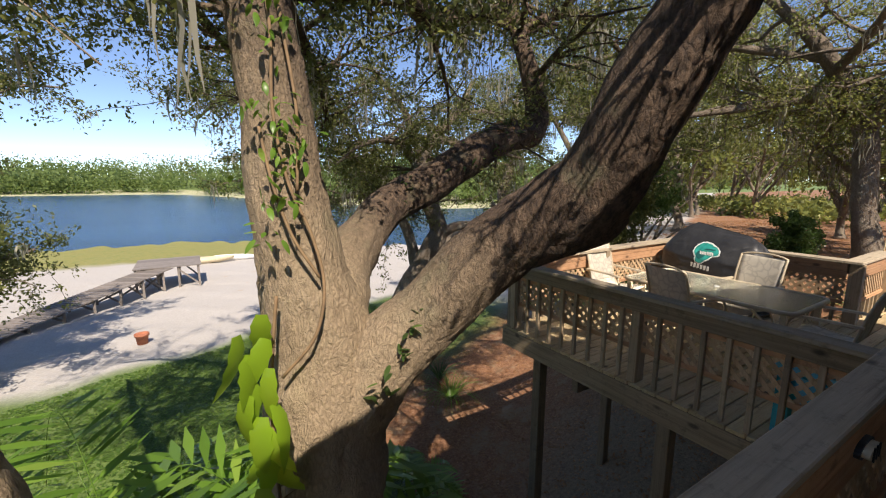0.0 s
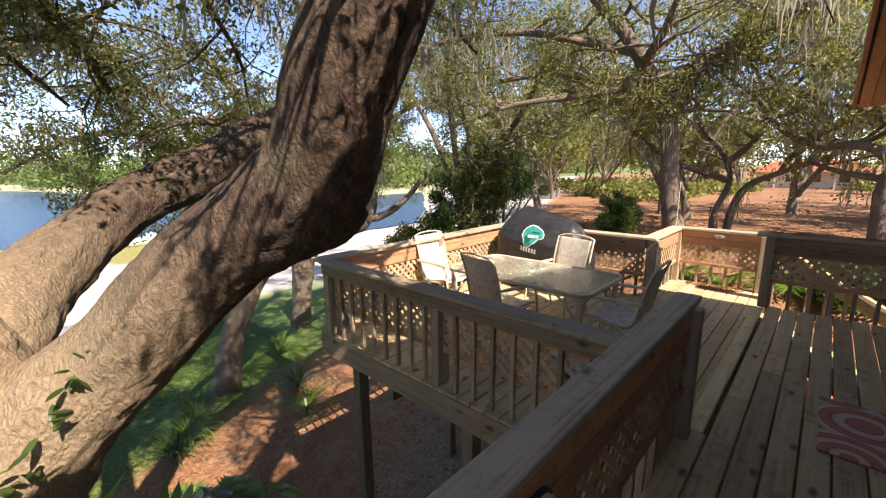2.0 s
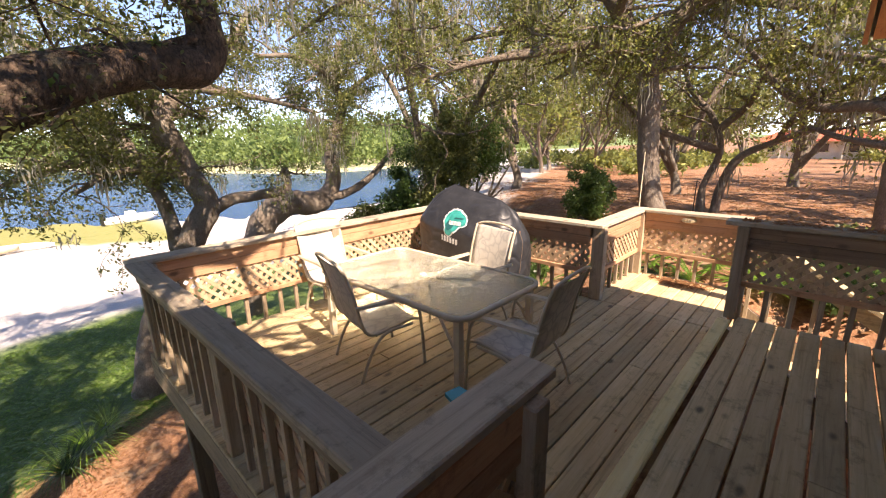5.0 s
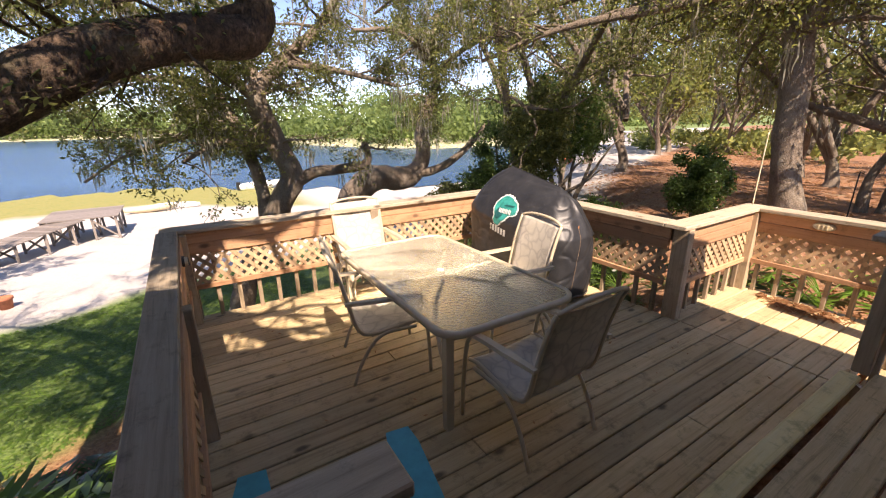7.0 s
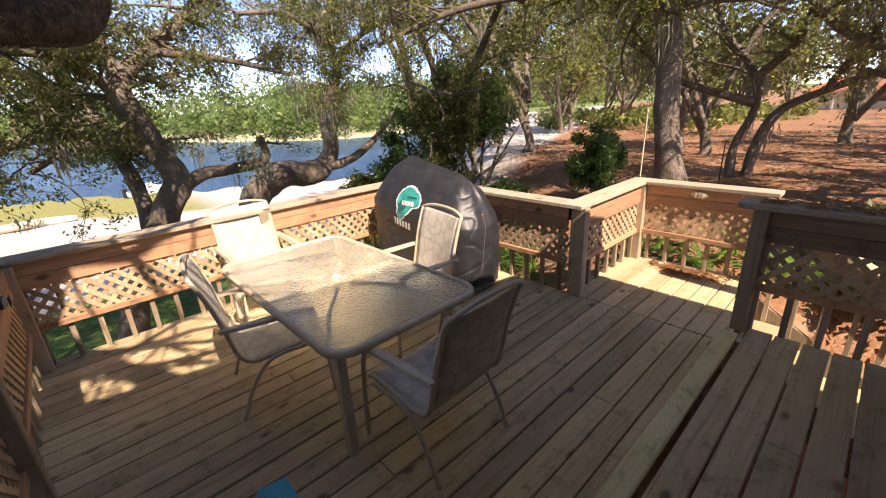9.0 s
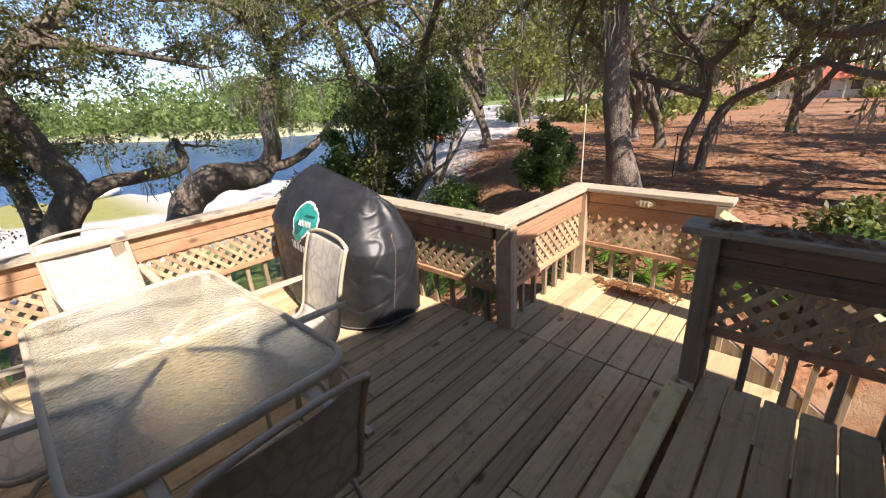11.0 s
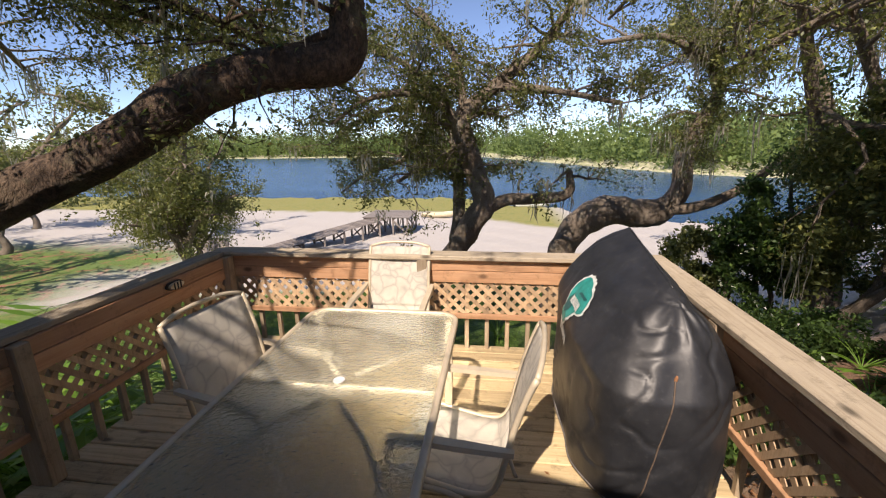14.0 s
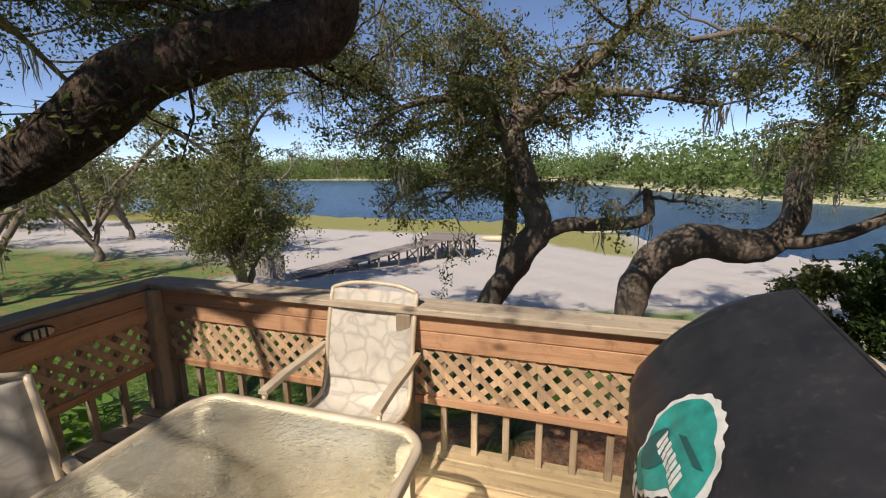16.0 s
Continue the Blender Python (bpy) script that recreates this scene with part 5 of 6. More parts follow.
def build_chair():
    t = thing("patio_chair", "beige metal patio chair with printed cream sling", "chair", "patio chairs round the table")
    w = 0.27
    # side profile of the sling from the seat's front to the top of the back
    prof = [(0.27, 0.415), (0.2, 0.43), (0.05, 0.405), (-0.1, 0.385), (-0.19, 0.4), (-0.235, 0.47), (-0.265, 0.6), (-0.3, 0.76), (-0.35, 0.92), (-0.378, 0.985)]
    for s in (-1, 1):
        part("side_rail", tube_mesh("side_rail", [(s * w, y, z, 0.014) for y, z in prof], ALU, 8), t)
        part("front_leg", tube_mesh("front_leg", [(s * (w + 0.035), 0.3, 0.0, 0.014), (s * (w + 0.035), 0.285, 0.3, 0.014), (s * (w + 0.035), 0.25, 0.56, 0.014), (s * (w + 0.035), 0.2, 0.625, 0.014)], ALU, 8), t)
        part("rear_leg", tube_mesh("rear_leg", [(s * (w + 0.014), -0.28, 0.0, 0.013), (s * (w + 0.016), -0.2, 0.2, 0.013), (s * (w + 0.016), -0.06, 0.37, 0.013), (s * (w + 0.02), 0.2, 0.40, 0.013)], ALU, 8), t)
        arm = [(0.25, 0.632), (0.1, 0.648), (-0.1, 0.652), (-0.3, 0.655)]
        v = []
        for y, z in arm:
            hw = 0.028 if y > -0.2 else 0.018
            v += [(s * (w + 0.03) - hw, y, z - 0.012), (s * (w + 0.03) + hw, y, z - 0.012), (s * (w + 0.03) + hw * 0.8, y, z + 0.01), (s * (w + 0.03) - hw * 0.8, y, z + 0.01)]
        f = [(0, 1, 2, 3), (15, 14, 13, 12)]
        for k in range(3):
            f += [(4 * k + i, 4 * k + 4 + i, 4 * k + 4 + (i + 1) % 4, 4 * k + (i + 1) % 4) for i in range(4)]
        part("armrest", mesh_from("armrest", v, f, ALU), t, "flat beige armrest")
    part("top_rail", tube_mesh("top_rail", [(-w, -0.378, 0.985, 0.013), (-w * 0.6, -0.393, 1.014, 0.013), (0, -0.398, 1.023, 0.013), (w * 0.6, -0.393, 1.014, 0.013), (w, -0.378, 0.985, 0.013)], ALU, 8), t)
    part("cross_bar", tube_mesh("cross_bar", [(-w, -0.12, 0.37, 0.01), (0, -0.12, 0.36, 0.01), (w, -0.12, 0.37, 0.01)], ALU, 6), t)
    pts, _ = curve_points([(0, y, z, 0.01) for y, z in prof], 0.03)
    nx = 9
    v, f = [], []
    for i, p in enumerate(pts):
        for j in range(nx):
            u = j / (nx - 1) * 2 - 1
            sag = 0.02 * (1 - u * u)
            v.append((u * (w - 0.005), p[1] - sag * (0.9 if p[2] > 0.46 else 0.0), p[2] - sag * (0.2 if p[2] > 0.46 else 1.0)))
    for i in range(len(pts) - 1):
        for j in range(nx - 1):
            a = i * nx + j
            f.append((a, a + 1, a + nx + 1, a + nx))
    cut = next(i for i, p in enumerate(pts) if p[1] < 0 and p[2] > 0.44)
    for nm, lo, hi in (("seat", 0, cut), ("backrest", cut, len(pts) - 1)):
        me = mesh_from(nm, v, [q for k, q in enumerate(f) if lo <= k // (nx - 1) < hi], SLING, True)
        bm = bmesh.new()
        bm.from_mesh(me)
        bmesh.ops.delete(bm, geom=[x for x in bm.verts if not x.link_faces], context="VERTS")
        bmesh.ops.solidify(bm, geom=bm.faces[:], thickness=0.004)
        bm.to_mesh(me)
        bm.free()
        part(nm, me, t, "cream sling with grey leaf print")
    return t


chair = build_chair()
chair.matrix_basis = pose(5.40, 1.30, 0, 0, 0, 2)
copy_thing(chair, pose(4.93, 2.48, 0, 0, 0, -102))
copy_thing(chair, pose(5.345, 3.7, 0, 0, 0, 180))
copy_thing(chair, pose(6.03, 2.33, 0, 0, 0, 83))


def grill_skin(th, s):
    """The cover's sheet at the angle th: s from 0 at the hem over 1 at the shoulder to 2 at the ridge, with sags and folds."""
    c, d = math.cos(th), math.sin(th)
    top = 0.77 + 0.08 * d
    w = min(s, 1.0)
    z = 0.05 + (top - 0.05) * w + 0.03 * math.sin(3 * th + 0.6) * (1 - w)
    a, b, e = 0.395 - 0.005 * w, 0.8 - 0.01 * w + 0.02 * math.sin(math.pi * w), 2.7 + 0.6 * w
    x, y = a * math.copysign(abs(c) ** (2 / e), c), b * math.copysign(abs(d) ** (2 / e), d)
    if s > 1:
        u = s - 1
        ry = max(-0.4, min(0.36, y * 0.62))
        rx, rz = 0.065, 1.145 + (ry + 0.4) * 0.204
        bulge = 0.075 * math.sin(math.pi * u) * (0.5 + 0.5 * abs(d))
        x, y, z = x + (rx - x) * u ** 1.12, y + (ry - y) * u, z + (rz - z) * u + bulge
    k = 0.035 * noise.noise(Vector((x * 2.6, y * 2.6, z * 1.8))) + 0.012 * noise.noise(Vector((x * 10, y * 10, z * 5)))
    crease = abs(noise.noise(Vector((x * 4 - z * 3, y * 4 + z * 2.5, z * 2 + 9))))
    k -= 0.022 * max(0.0, 0.07 - crease) / 0.07
    away = math.hypot(x - 0.07, y + 0.42)
    k += 0.03 * math.sin(9 * math.atan2(z - 1.1, x - 0.07) + 2.0) * math.exp(-away * 3.2) * min(1.0, away * 6)
    fold = 0.045 * math.sin(th * 11 + 3 * noise.noise(Vector((z * 2, 0, th)))) * max(0.0, 0.8 - w) ** 1.5
    k = (k + fold) * (1.0 if s < 1.6 else max(0.0, (2.0 - s) / 0.4))
    return Vector((x * (1 + k), y * (1 + 0.6 * k), z + 0.3 * k))


def build_grill():
    t = thing("covered_grill", "barbecue grill under a wrinkled black vinyl cover", "grill", "", "", (7.05, 3.13, 0.0))
    seg, rows = 176, 100
    v, f = [], []
    for i in range(rows):
        for j in range(seg):
            v.append(grill_skin(2 * math.pi * j / seg, 2.0 * i / (rows - 1)))
    for i in range(rows - 1):
        for j in range(seg):
            f.append((i * seg + j, i * seg + (j + 1) % seg, (i + 1) * seg + (j + 1) % seg, (i + 1) * seg + j))
    for lx in (-0.2, 0.2):
        for ly in (-0.45, 0.45):
            piece("leg", t, lx - 0.02, lx + 0.02, ly - 0.02, ly + 0.02, 0.0, 0.3, BLACKM)
    cover = part("cover", mesh_from("cover", v, f, COVER, True), t, "wrinkled black vinyl cover with dusty folds")
    sheet = BVHTree.FromPolygons(v, f)

    def on_front(y, z, out):
        p, nrm, _, _ = sheet.ray_cast(Vector((-2, y, z)), Vector((1, 0, 0)))
        return p - nrm * out if nrm.x > 0 else p + nrm * out

    def patch(nm, cy, cz, shape, out, material, label=""):
        """A printed patch with the outline shape(angle) -> (y, z) offsets, laid on the cover's front."""
        seg2, rings2 = 80, 10
        v = [on_front(cy, cz, out)]
        for r in range(1, rings2 + 1):
            for j in range(seg2):
                dy, dz = shape(2 * math.pi * j / seg2)
                v.append(on_front(cy + dy * r / rings2, cz + dz * r / rings2, out))
        f = [(0, 1 + j, 1 + (j + 1) % seg2) for j in range(seg2)]
        for r in range(rings2 - 1):
            for j in range(seg2):
                a, b = 1 + r * seg2 + j, 1 + r * seg2 + (j + 1) % seg2
                f.append((a, a + seg2, b + seg2, b))
        part(nm, mesh_from(nm, v, f, material, True), cover, label)

    def outline(points, grow=0.0, wob=0.0):
        """A closed smooth outline through a few (y, z) points about the patch's middle."""
        k = len(points)
        ang = [math.atan2(b, a) % (2 * math.pi) for a, b in points]
        rad = [math.hypot(a, b) + grow for a, b in points]
        order = sorted(range(k), key=lambda i: ang[i])
        xs = [ang[order[-1]] - 2 * math.pi] + [ang[i] for i in order] + [ang[order[0]] + 2 * math.pi]
        ys = [rad[order[-1]]] + [rad[i] for i in order] + [rad[order[0]]]

        def shape(p):
            r = float(np.interp(p % (2 * math.pi), xs, ys)) + wob * math.cos(19 * p)
            return (r * math.cos(p), r * math.sin(p))
        return shape

    def bar(hy, hz, lean=0.0):
        def shape(p):
            c, d = math.cos(p), math.sin(p)
            m = max(abs(c), abs(d))
            return (hy * c / m + lean * hz * d / m, hz * d / m)
        return shape
    cy, cz = 0.035, 0.875
    head = [(0.15, 0.065), (0.09, 0.125), (0.0, 0.13), (-0.08, 0.1), (-0.18, 0.035), (-0.19, -0.02), (-0.1, -0.045), (-0.03, -0.11), (0.03, -0.165), (0.1, -0.14), (0.11, -0.065), (0.16, 0.0)]
    patch("emblem_border", cy, cz, outline(head, 0.018, 0.004), 0.006, PRINT_WHITE, "white printed border")
    patch("emblem", cy, cz, outline(head), 0.009, PRINT_TEAL, "teal printed emblem")
    patch("emblem_fold", cy + 0.045, cz - 0.03, outline([(0.07, 0.02), (0.0, 0.035), (-0.06, 0.0), (-0.02, -0.06), (0.05, -0.05)]), 0.012, PRINT_DARK)
    patch("emblem_fold", cy - 0.06, cz + 0.045, bar(0.07, 0.008, -2.0), 0.012, PRINT_DARK)
    for i in range(8):
        patch("emblem_stripe", cy + 0.06 - i * 0.025, cz - 0.012 - 0.004 * (i % 2), bar(0.009, 0.022, 0.4), 0.0135, PRINT_WHITE)
    for i in range(6):
        patch("letter_bar", cy + 0.15 - i * 0.05, 0.675 - 0.006 * i, bar(0.017, 0.034), 0.008, PRINT_WHITE)

    def down(x, z):
        p, nrm, _, _ = sheet.ray_cast(Vector((x, -2, z)), Vector((0, 1, 0)))
        return p
    seam = [tuple(down(0.0 - 0.2 * (0.8 - z), z) + Vector((0, -0.001, 0))) + (0.0035,) for z in np.linspace(0.1, 0.8, 16)]
    part("seam", tube_mesh("seam", seam, PRINT_SEAM, 6), cover, "raised worn seam")
    crest = []
    for y in np.linspace(-0.42, 0.37, 14):
        p, nrm, _, _ = sheet.ray_cast(Vector((0.066, y, 2)), Vector((0, 0, -1)))
        crest.append((p.x, p.y, p.z + 0.001, 0.006))
    part("seam", tube_mesh("seam", crest, COVER, 6), cover, "raised black seam along the ridge")
    p = down(0.0, 0.79)
    part("rust_stain", tube_mesh("rust_stain", [(p.x + 0.004, p.y + 0.002, 0.81, 0.004), (p.x, p.y + 0.001, 0.79, 0.009), (p.x - 0.016, p.y + 0.003, 0.74, 0.004)], RUST, 8), cover, "torn rusty worn spot")
    hem = []
    for j in range(65):
        q = grill_skin(2 * math.pi * j / 64, 0.0)
        hem.append((q.x, q.y, q.z, 0.007))
    part("hem", tube_mesh("hem", hem, HEM, 6, 0.05), cover, "dusty grey stitched hem")
    for sx in (-0.2, 0.2):
        for sy in (-0.5, 0.5):
            part("caster", tube_mesh("caster", [(sx - 0.02, sy, 0.03, 0.03), (sx, sy, 0.03, 0.03), (sx + 0.02, sy, 0.03, 0.03)], BLACKM, 12), t)


RUST = plain("rust_worn_patch", (0.24, 0.11, 0.05), 0.85, 0, 0.4, 60, 0.2)
HEM = plain("dusty_hem", (0.14, 0.13, 0.12), 0.85, 0, 0.4, 25, 0.1)
PRINT_WHITE = plain("white_print", (0.62, 0.64, 0.62), 0.5, 0, 0.15, 30, 0.05)
PRINT_TEAL = plain("teal_print", (0.015, 0.26, 0.23), 0.45, 0, 0.3, 18, 0.05)
PRINT_DARK = plain("dark_teal_print", (0.01, 0.09, 0.09), 0.45, 0, 0.2, 18, 0.05)
PRINT_SEAM = plain("worn_brown_seam", (0.1, 0.07, 0.05), 0.8, 0, 0.4, 40, 0.1)
build_grill()


def build_mat():
    t = thing("door_mat", "red and cream patterned door mat lying on boards", "mat", "", "", (4.75, -0.54, UP + 0.004))
    me = prism(rounded_rect(0.4, 0.24, 0.012, 3), 2, 0.0, 0.012, MATRED, "mat_body")
    part("mat_body", me, t)




def mat_material():
    """Woven mat printed with rings of cream and dark lines on red."""
    m, n, l, b = shader("printed_mat_weave")
    tc = n.new("ShaderNodeTexCoord")
    v = n.new("ShaderNodeTexVoronoi")
    v.inputs["Scale"].default_value = 2.3
    v.inputs["Randomness"].default_value = 0.35
    l.new(tc.outputs["Object"], v.inputs["Vector"])
    ring = math_node(n, l, "FRACT", math_node(n, l, "MULTIPLY", v.outputs["Distance"], 4.2))
    col = ramp(n, l, ring, [(0.0, (0.5, 0.17, 0.13)), (0.38, (0.55, 0.2, 0.16)), (0.44, (0.26, 0.08, 0.07)), (0.5, (0.66, 0.52, 0.41)), (0.86, (0.6, 0.43, 0.34)), (0.93, (0.34, 0.1, 0.09))])
    wv = noise_node(n, l, 160, 3, 0.6)
    l.new(mixc(n, l, math_node(n, l, "MULTIPLY", wv, 0.35), col, (0.3, 0.2, 0.17)), b.inputs["Base Color"])
    b.inputs["Roughness"].default_value = 0.95
    bump(n, l, b, wv, 0.5, 0.006)
    return m


MATRED = mat_material()
build_mat()


# ---------------------------------------------------------------- beach: dock, boats, far shore
def build_dock():
    t = thing("dock", "grey wooden dock on crossed posts over white sand", "dock", "", "", (-6.6, 21.0, gz(-6.6, 21.0)))
    inv = t.matrix_basis.inverted()
    a, b = np.array((-7.4, 20.0, -3.85)), np.array((-1.6, 27.6, -2.95))
    d = (b - a) / np.linalg.norm((b - a)[:2])
    s = np.array((d[1], -d[0], 0))
    L = np.linalg.norm((b - a)[:2])

    def local(x, y, z):
        return tuple(inv @ Vector((x, y, z)))

    def bar(nm, p, q, w, h):
        p, q = np.array(p), np.array(q)
        u = (q - p) / np.linalg.norm(q - p)
        side = np.cross(u, (0, 0, 1.0)) if abs(u[2]) < 0.95 else np.array((1.0, 0, 0))
        side /= np.linalg.norm(side)
        up = np.cross(side, u)
        v = [local(*(e + side * i * w / 2 + up * j * h / 2)) for e in (p, q) for i, j in ((-1, -1), (1, -1), (1, 1), (-1, 1))]
        part(nm, mesh_from(nm, v, [(0, 1, 2, 3), (7, 6, 5, 4), (0, 4, 5, 1), (1, 5, 6, 2), (2, 6, 7, 3), (3, 7, 4, 0)], DOCK_WOOD), t)
    n = int(L / 0.2)
    for i in range(n):
        p = a + d * (i + 0.5) * L / n
        bar("plank", p - s * 0.75, p + s * 0.75, 0.185, 0.04)
    for i in range(7):
        p = a + d * L * (i + 0.5) / 7
        g = gz(p[0], p[1])
        if p[2] - g > 0.25:
            for k in (-0.65, 0.65):
                q = p + s * k
                bar("post", (q[0], q[1], g - 0.1), (q[0], q[1], p[2] - 0.03), 0.1, 0.1)
            bar("brace", p - s * 0.65 + np.array((0, 0, -0.1)), np.array((*(p + s * 0.65)[:2], g + 0.1)), 0.04, 0.09)
            bar("brace", p + s * 0.65 + np.array((0, 0, -0.1)), np.array((*(p - s * 0.65)[:2], g + 0.1)), 0.04, 0.09)
    # platform at the end
    for i in range(22):
        y = 27.4 + i * 0.15
        bar("plank", (-2.9, y, -2.93), (0.35, y, -2.93), 0.14, 0.04)
    for x in (-2.8, -1.8, -0.8, 0.2):
        for y in (27.5, 29.0, 30.5):
            bar("post", (x, y, gz(x, y) - 0.1), (x, y, -2.96), 0.11, 0.11)
        bar("beam", (x, 27.4, -3.05), (x, 30.6, -3.05), 0.05, 0.16)
        bar("brace", (x, 27.5, -3.1), (x, 29.0, gz(x, 29) + 0.1), 0.04, 0.09)
        bar("brace", (x, 30.5, -3.1), (x, 29.0, gz(x, 29) + 0.1), 0.04, 0.09)
    for y in (27.45, 30.55):
        for x in (-2.8, -0.8):
            bar("brace", (x, y, -3.1), (x + 1, y, gz(x, y) + 0.1), 0.04, 0.09)


build_dock()


def build_far_woods():
    rng = np.random.default_rng(9)
    n = 1100
    x = rng.uniform(-320, 230, n)
    d = rng.random(n) ** 1.6 * 70 + 6
    y = shore_far(x) + d
    h = rng.uniform(6, 11, n) + d * 0.1
    z = np.minimum(-5.6 + 0.06 * (d + 10), 1.5) + h * 0.5
    c = np.stack([x, y, z], 1)
    v, q = leaf_cloud(rng, c, h * 0.6, 110, 1.35, 0.95)
    part("far_woods", array_mesh("far_woods", v, q, LEAF_FAR), None, "distant green woods along the far shore", None, "stuff")


build_far_woods()


def build_far_house():
    t = thing("far_house", "cream single-storey house with a red roof among trees", "house", "", "", (85.0, 2.4, gz(85, 2.4)))
    part("wall", prism([(-4, -6), (4, -6), (4, 6), (-4, 6)], 2, -0.5, 2.4, CREAM, "wall"), t)
    v = [(-5, -7, 2.35), (5, -7, 2.35), (5, 7, 2.35), (-5, 7, 2.35), (0, -4, 4.0), (0, 4, 4.0)]
    part("roof", mesh_from("roof", v, [(0, 1, 4), (1, 2, 5, 4), (2, 3, 5), (3, 0, 4, 5), (3, 2, 1, 0)], RED_TILE), t, "red hipped roof")
    for y in (-4, -1, 2, 4.6):
        part("window", prism([(y - 0.5, 0.9), (y + 0.5, 0.9), (y + 0.5, 2.0), (y - 0.5, 2.0)], 0, -4.03, -3.98, WINGLASS, "window"), t)
    for y in (-6.5, -3, 0.5, 3.6, 6.5):
        part("porch_post", prism([(-4.8, y - 0.08), (-4.64, y - 0.08), (-4.64, y + 0.08), (-4.8, y + 0.08)], 2, -0.4, 2.36, CREAM, "porch_post"), t)


build_far_house()


# ---------------------------------------------------------------- smaller things
def build_bulkhead_lamp(label, x, y, z, turn, metal):
    t = thing("deck_lamp", label, "lamp", "oval deck lamps", "", (x, y, z), turn)
    oval = [(0.085 * math.copysign(abs(math.cos(a)) ** 0.75, math.cos(a)), 0.034 * math.sin(a)) for a in np.linspace(0, 2 * math.pi, 28, endpoint=False)]
    part("lamp_base", prism([(u, w) for u, w in oval], 1, 0.0, 0.018, metal, "lamp_base"), t)
    lens = part("lens", prism([(u * 0.82, w * 0.72) for u, w in oval], 1, 0.018, 0.04, BONE, "lens"), t, "cream ribbed lens")
    for u in (-0.032, 0.0, 0.032):
        part("guard_bar", prism([(u - 0.004, -0.028), (u + 0.004, -0.028), (u + 0.004, 0.028), (u - 0.004, 0.028)], 1, 0.04, 0.046, metal, "guard_bar"), lens)


build_bulkhead_lamp("oval black deck lamp with guard bars on a rail board", XW + 0.056, 3.34, 0.825, -90, BLACKM)
build_bulkhead_lamp("oval cream deck lamp screwed to a rail board", XL - 0.056, 1.03, 0.825, 90, BONE)
build_bulkhead_lamp("oval dark deck lamp on the walkway railing", 2.05, 0.41 - 0.056, UP + 0.79, 180, BLACKM)


def build_adirondack():
    t = thing("adirondack_chair", "teal plastic garden chair tucked against the walkway railing", "chair", "", "", (4.07, 0.84, 0.0), -9)
    for s in (-1, 1):
        x = s * 0.29
        arm = [(x - 0.055, -0.2), (x - 0.065, 0.22), (x - 0.05, 0.32), (x + 0.05, 0.32), (x + 0.065, 0.22), (x + 0.055, -0.2)]
        part("armrest", prism(arm, 2, 0.535, 0.558, TEAL, "armrest"), t, "broad flat teal armrest")
        part("front_leg", prism([(x - 0.03, 0.18), (x + 0.03, 0.18), (x + 0.03, 0.28), (x - 0.03, 0.28)], 2, 0.0, 0.535, TEAL, "front_leg"), t)
        part("rear_leg", prism([(-0.3, 0.0), (-0.22, 0.0), (0.24, 0.3), (0.24, 0.37)], 0, x - 0.07 * s - 0.015, x - 0.07 * s + 0.015, TEAL, "rear_leg"), t)
    for i in range(5):
        y = 0.26 - i * 0.095
        part("seat_slat", prism([(-0.235, y - 0.04), (0.235, y - 0.04), (0.235, y + 0.04), (-0.235, y + 0.04)], 2, 0.345 - i * 0.022, 0.367 - i * 0.022, TEAL, "seat_slat"), t)
    for i in range(5):
        u = -0.2 + i * 0.1
        h = 0.8 - 0.25 * u * u * 4
        part("back_slat", prism([(-0.17, 0.24), (-0.15, 0.24), (-0.26, h), (-0.28, h)], 0, u - 0.044, u + 0.044, TEAL, "back_slat"), t)


build_adirondack()


def leaf_blade(length, width, bend, segs=5, lobes=0.0):
    """Outline of one broad leaf along +y as verts and quads, curling down."""
    v, q = [], []
    for i in range(segs + 1):
        u = i / segs
        w = width * math.sin(math.pi * min(1, 0.12 + 0.88 * u)) ** 0.7 * (1 - 0.15 * u) if i < segs else 0.002
        if lobes:
            w *= 1 + lobes * math.sin(u * 28)
        z = -bend * u * u * length
        v += [(-w / 2, u * length, z - 0.12 * w), (0, u * length, z), (w / 2, u * length, z - 0.12 * w)]
    for i in range(segs):
        for j in range(2):
            a = i * 3 + j
            q.append((a, a + 1, a + 4, a + 3))
    return np.array(v), np.array(q)


def place_leaves(rng, spots, make):
    out = []
    for p, yaw, tilt, s in spots:
        v, q = make()
        m = np.array(Matrix.Translation(p) @ Euler((tilt, rng.uniform(-0.4, 0.4), yaw)).to_matrix().to_4x4() @ Matrix.Scale(s, 4))
        out.append((v @ m[:3, :3].T + m[:3, 3], q))
    return out


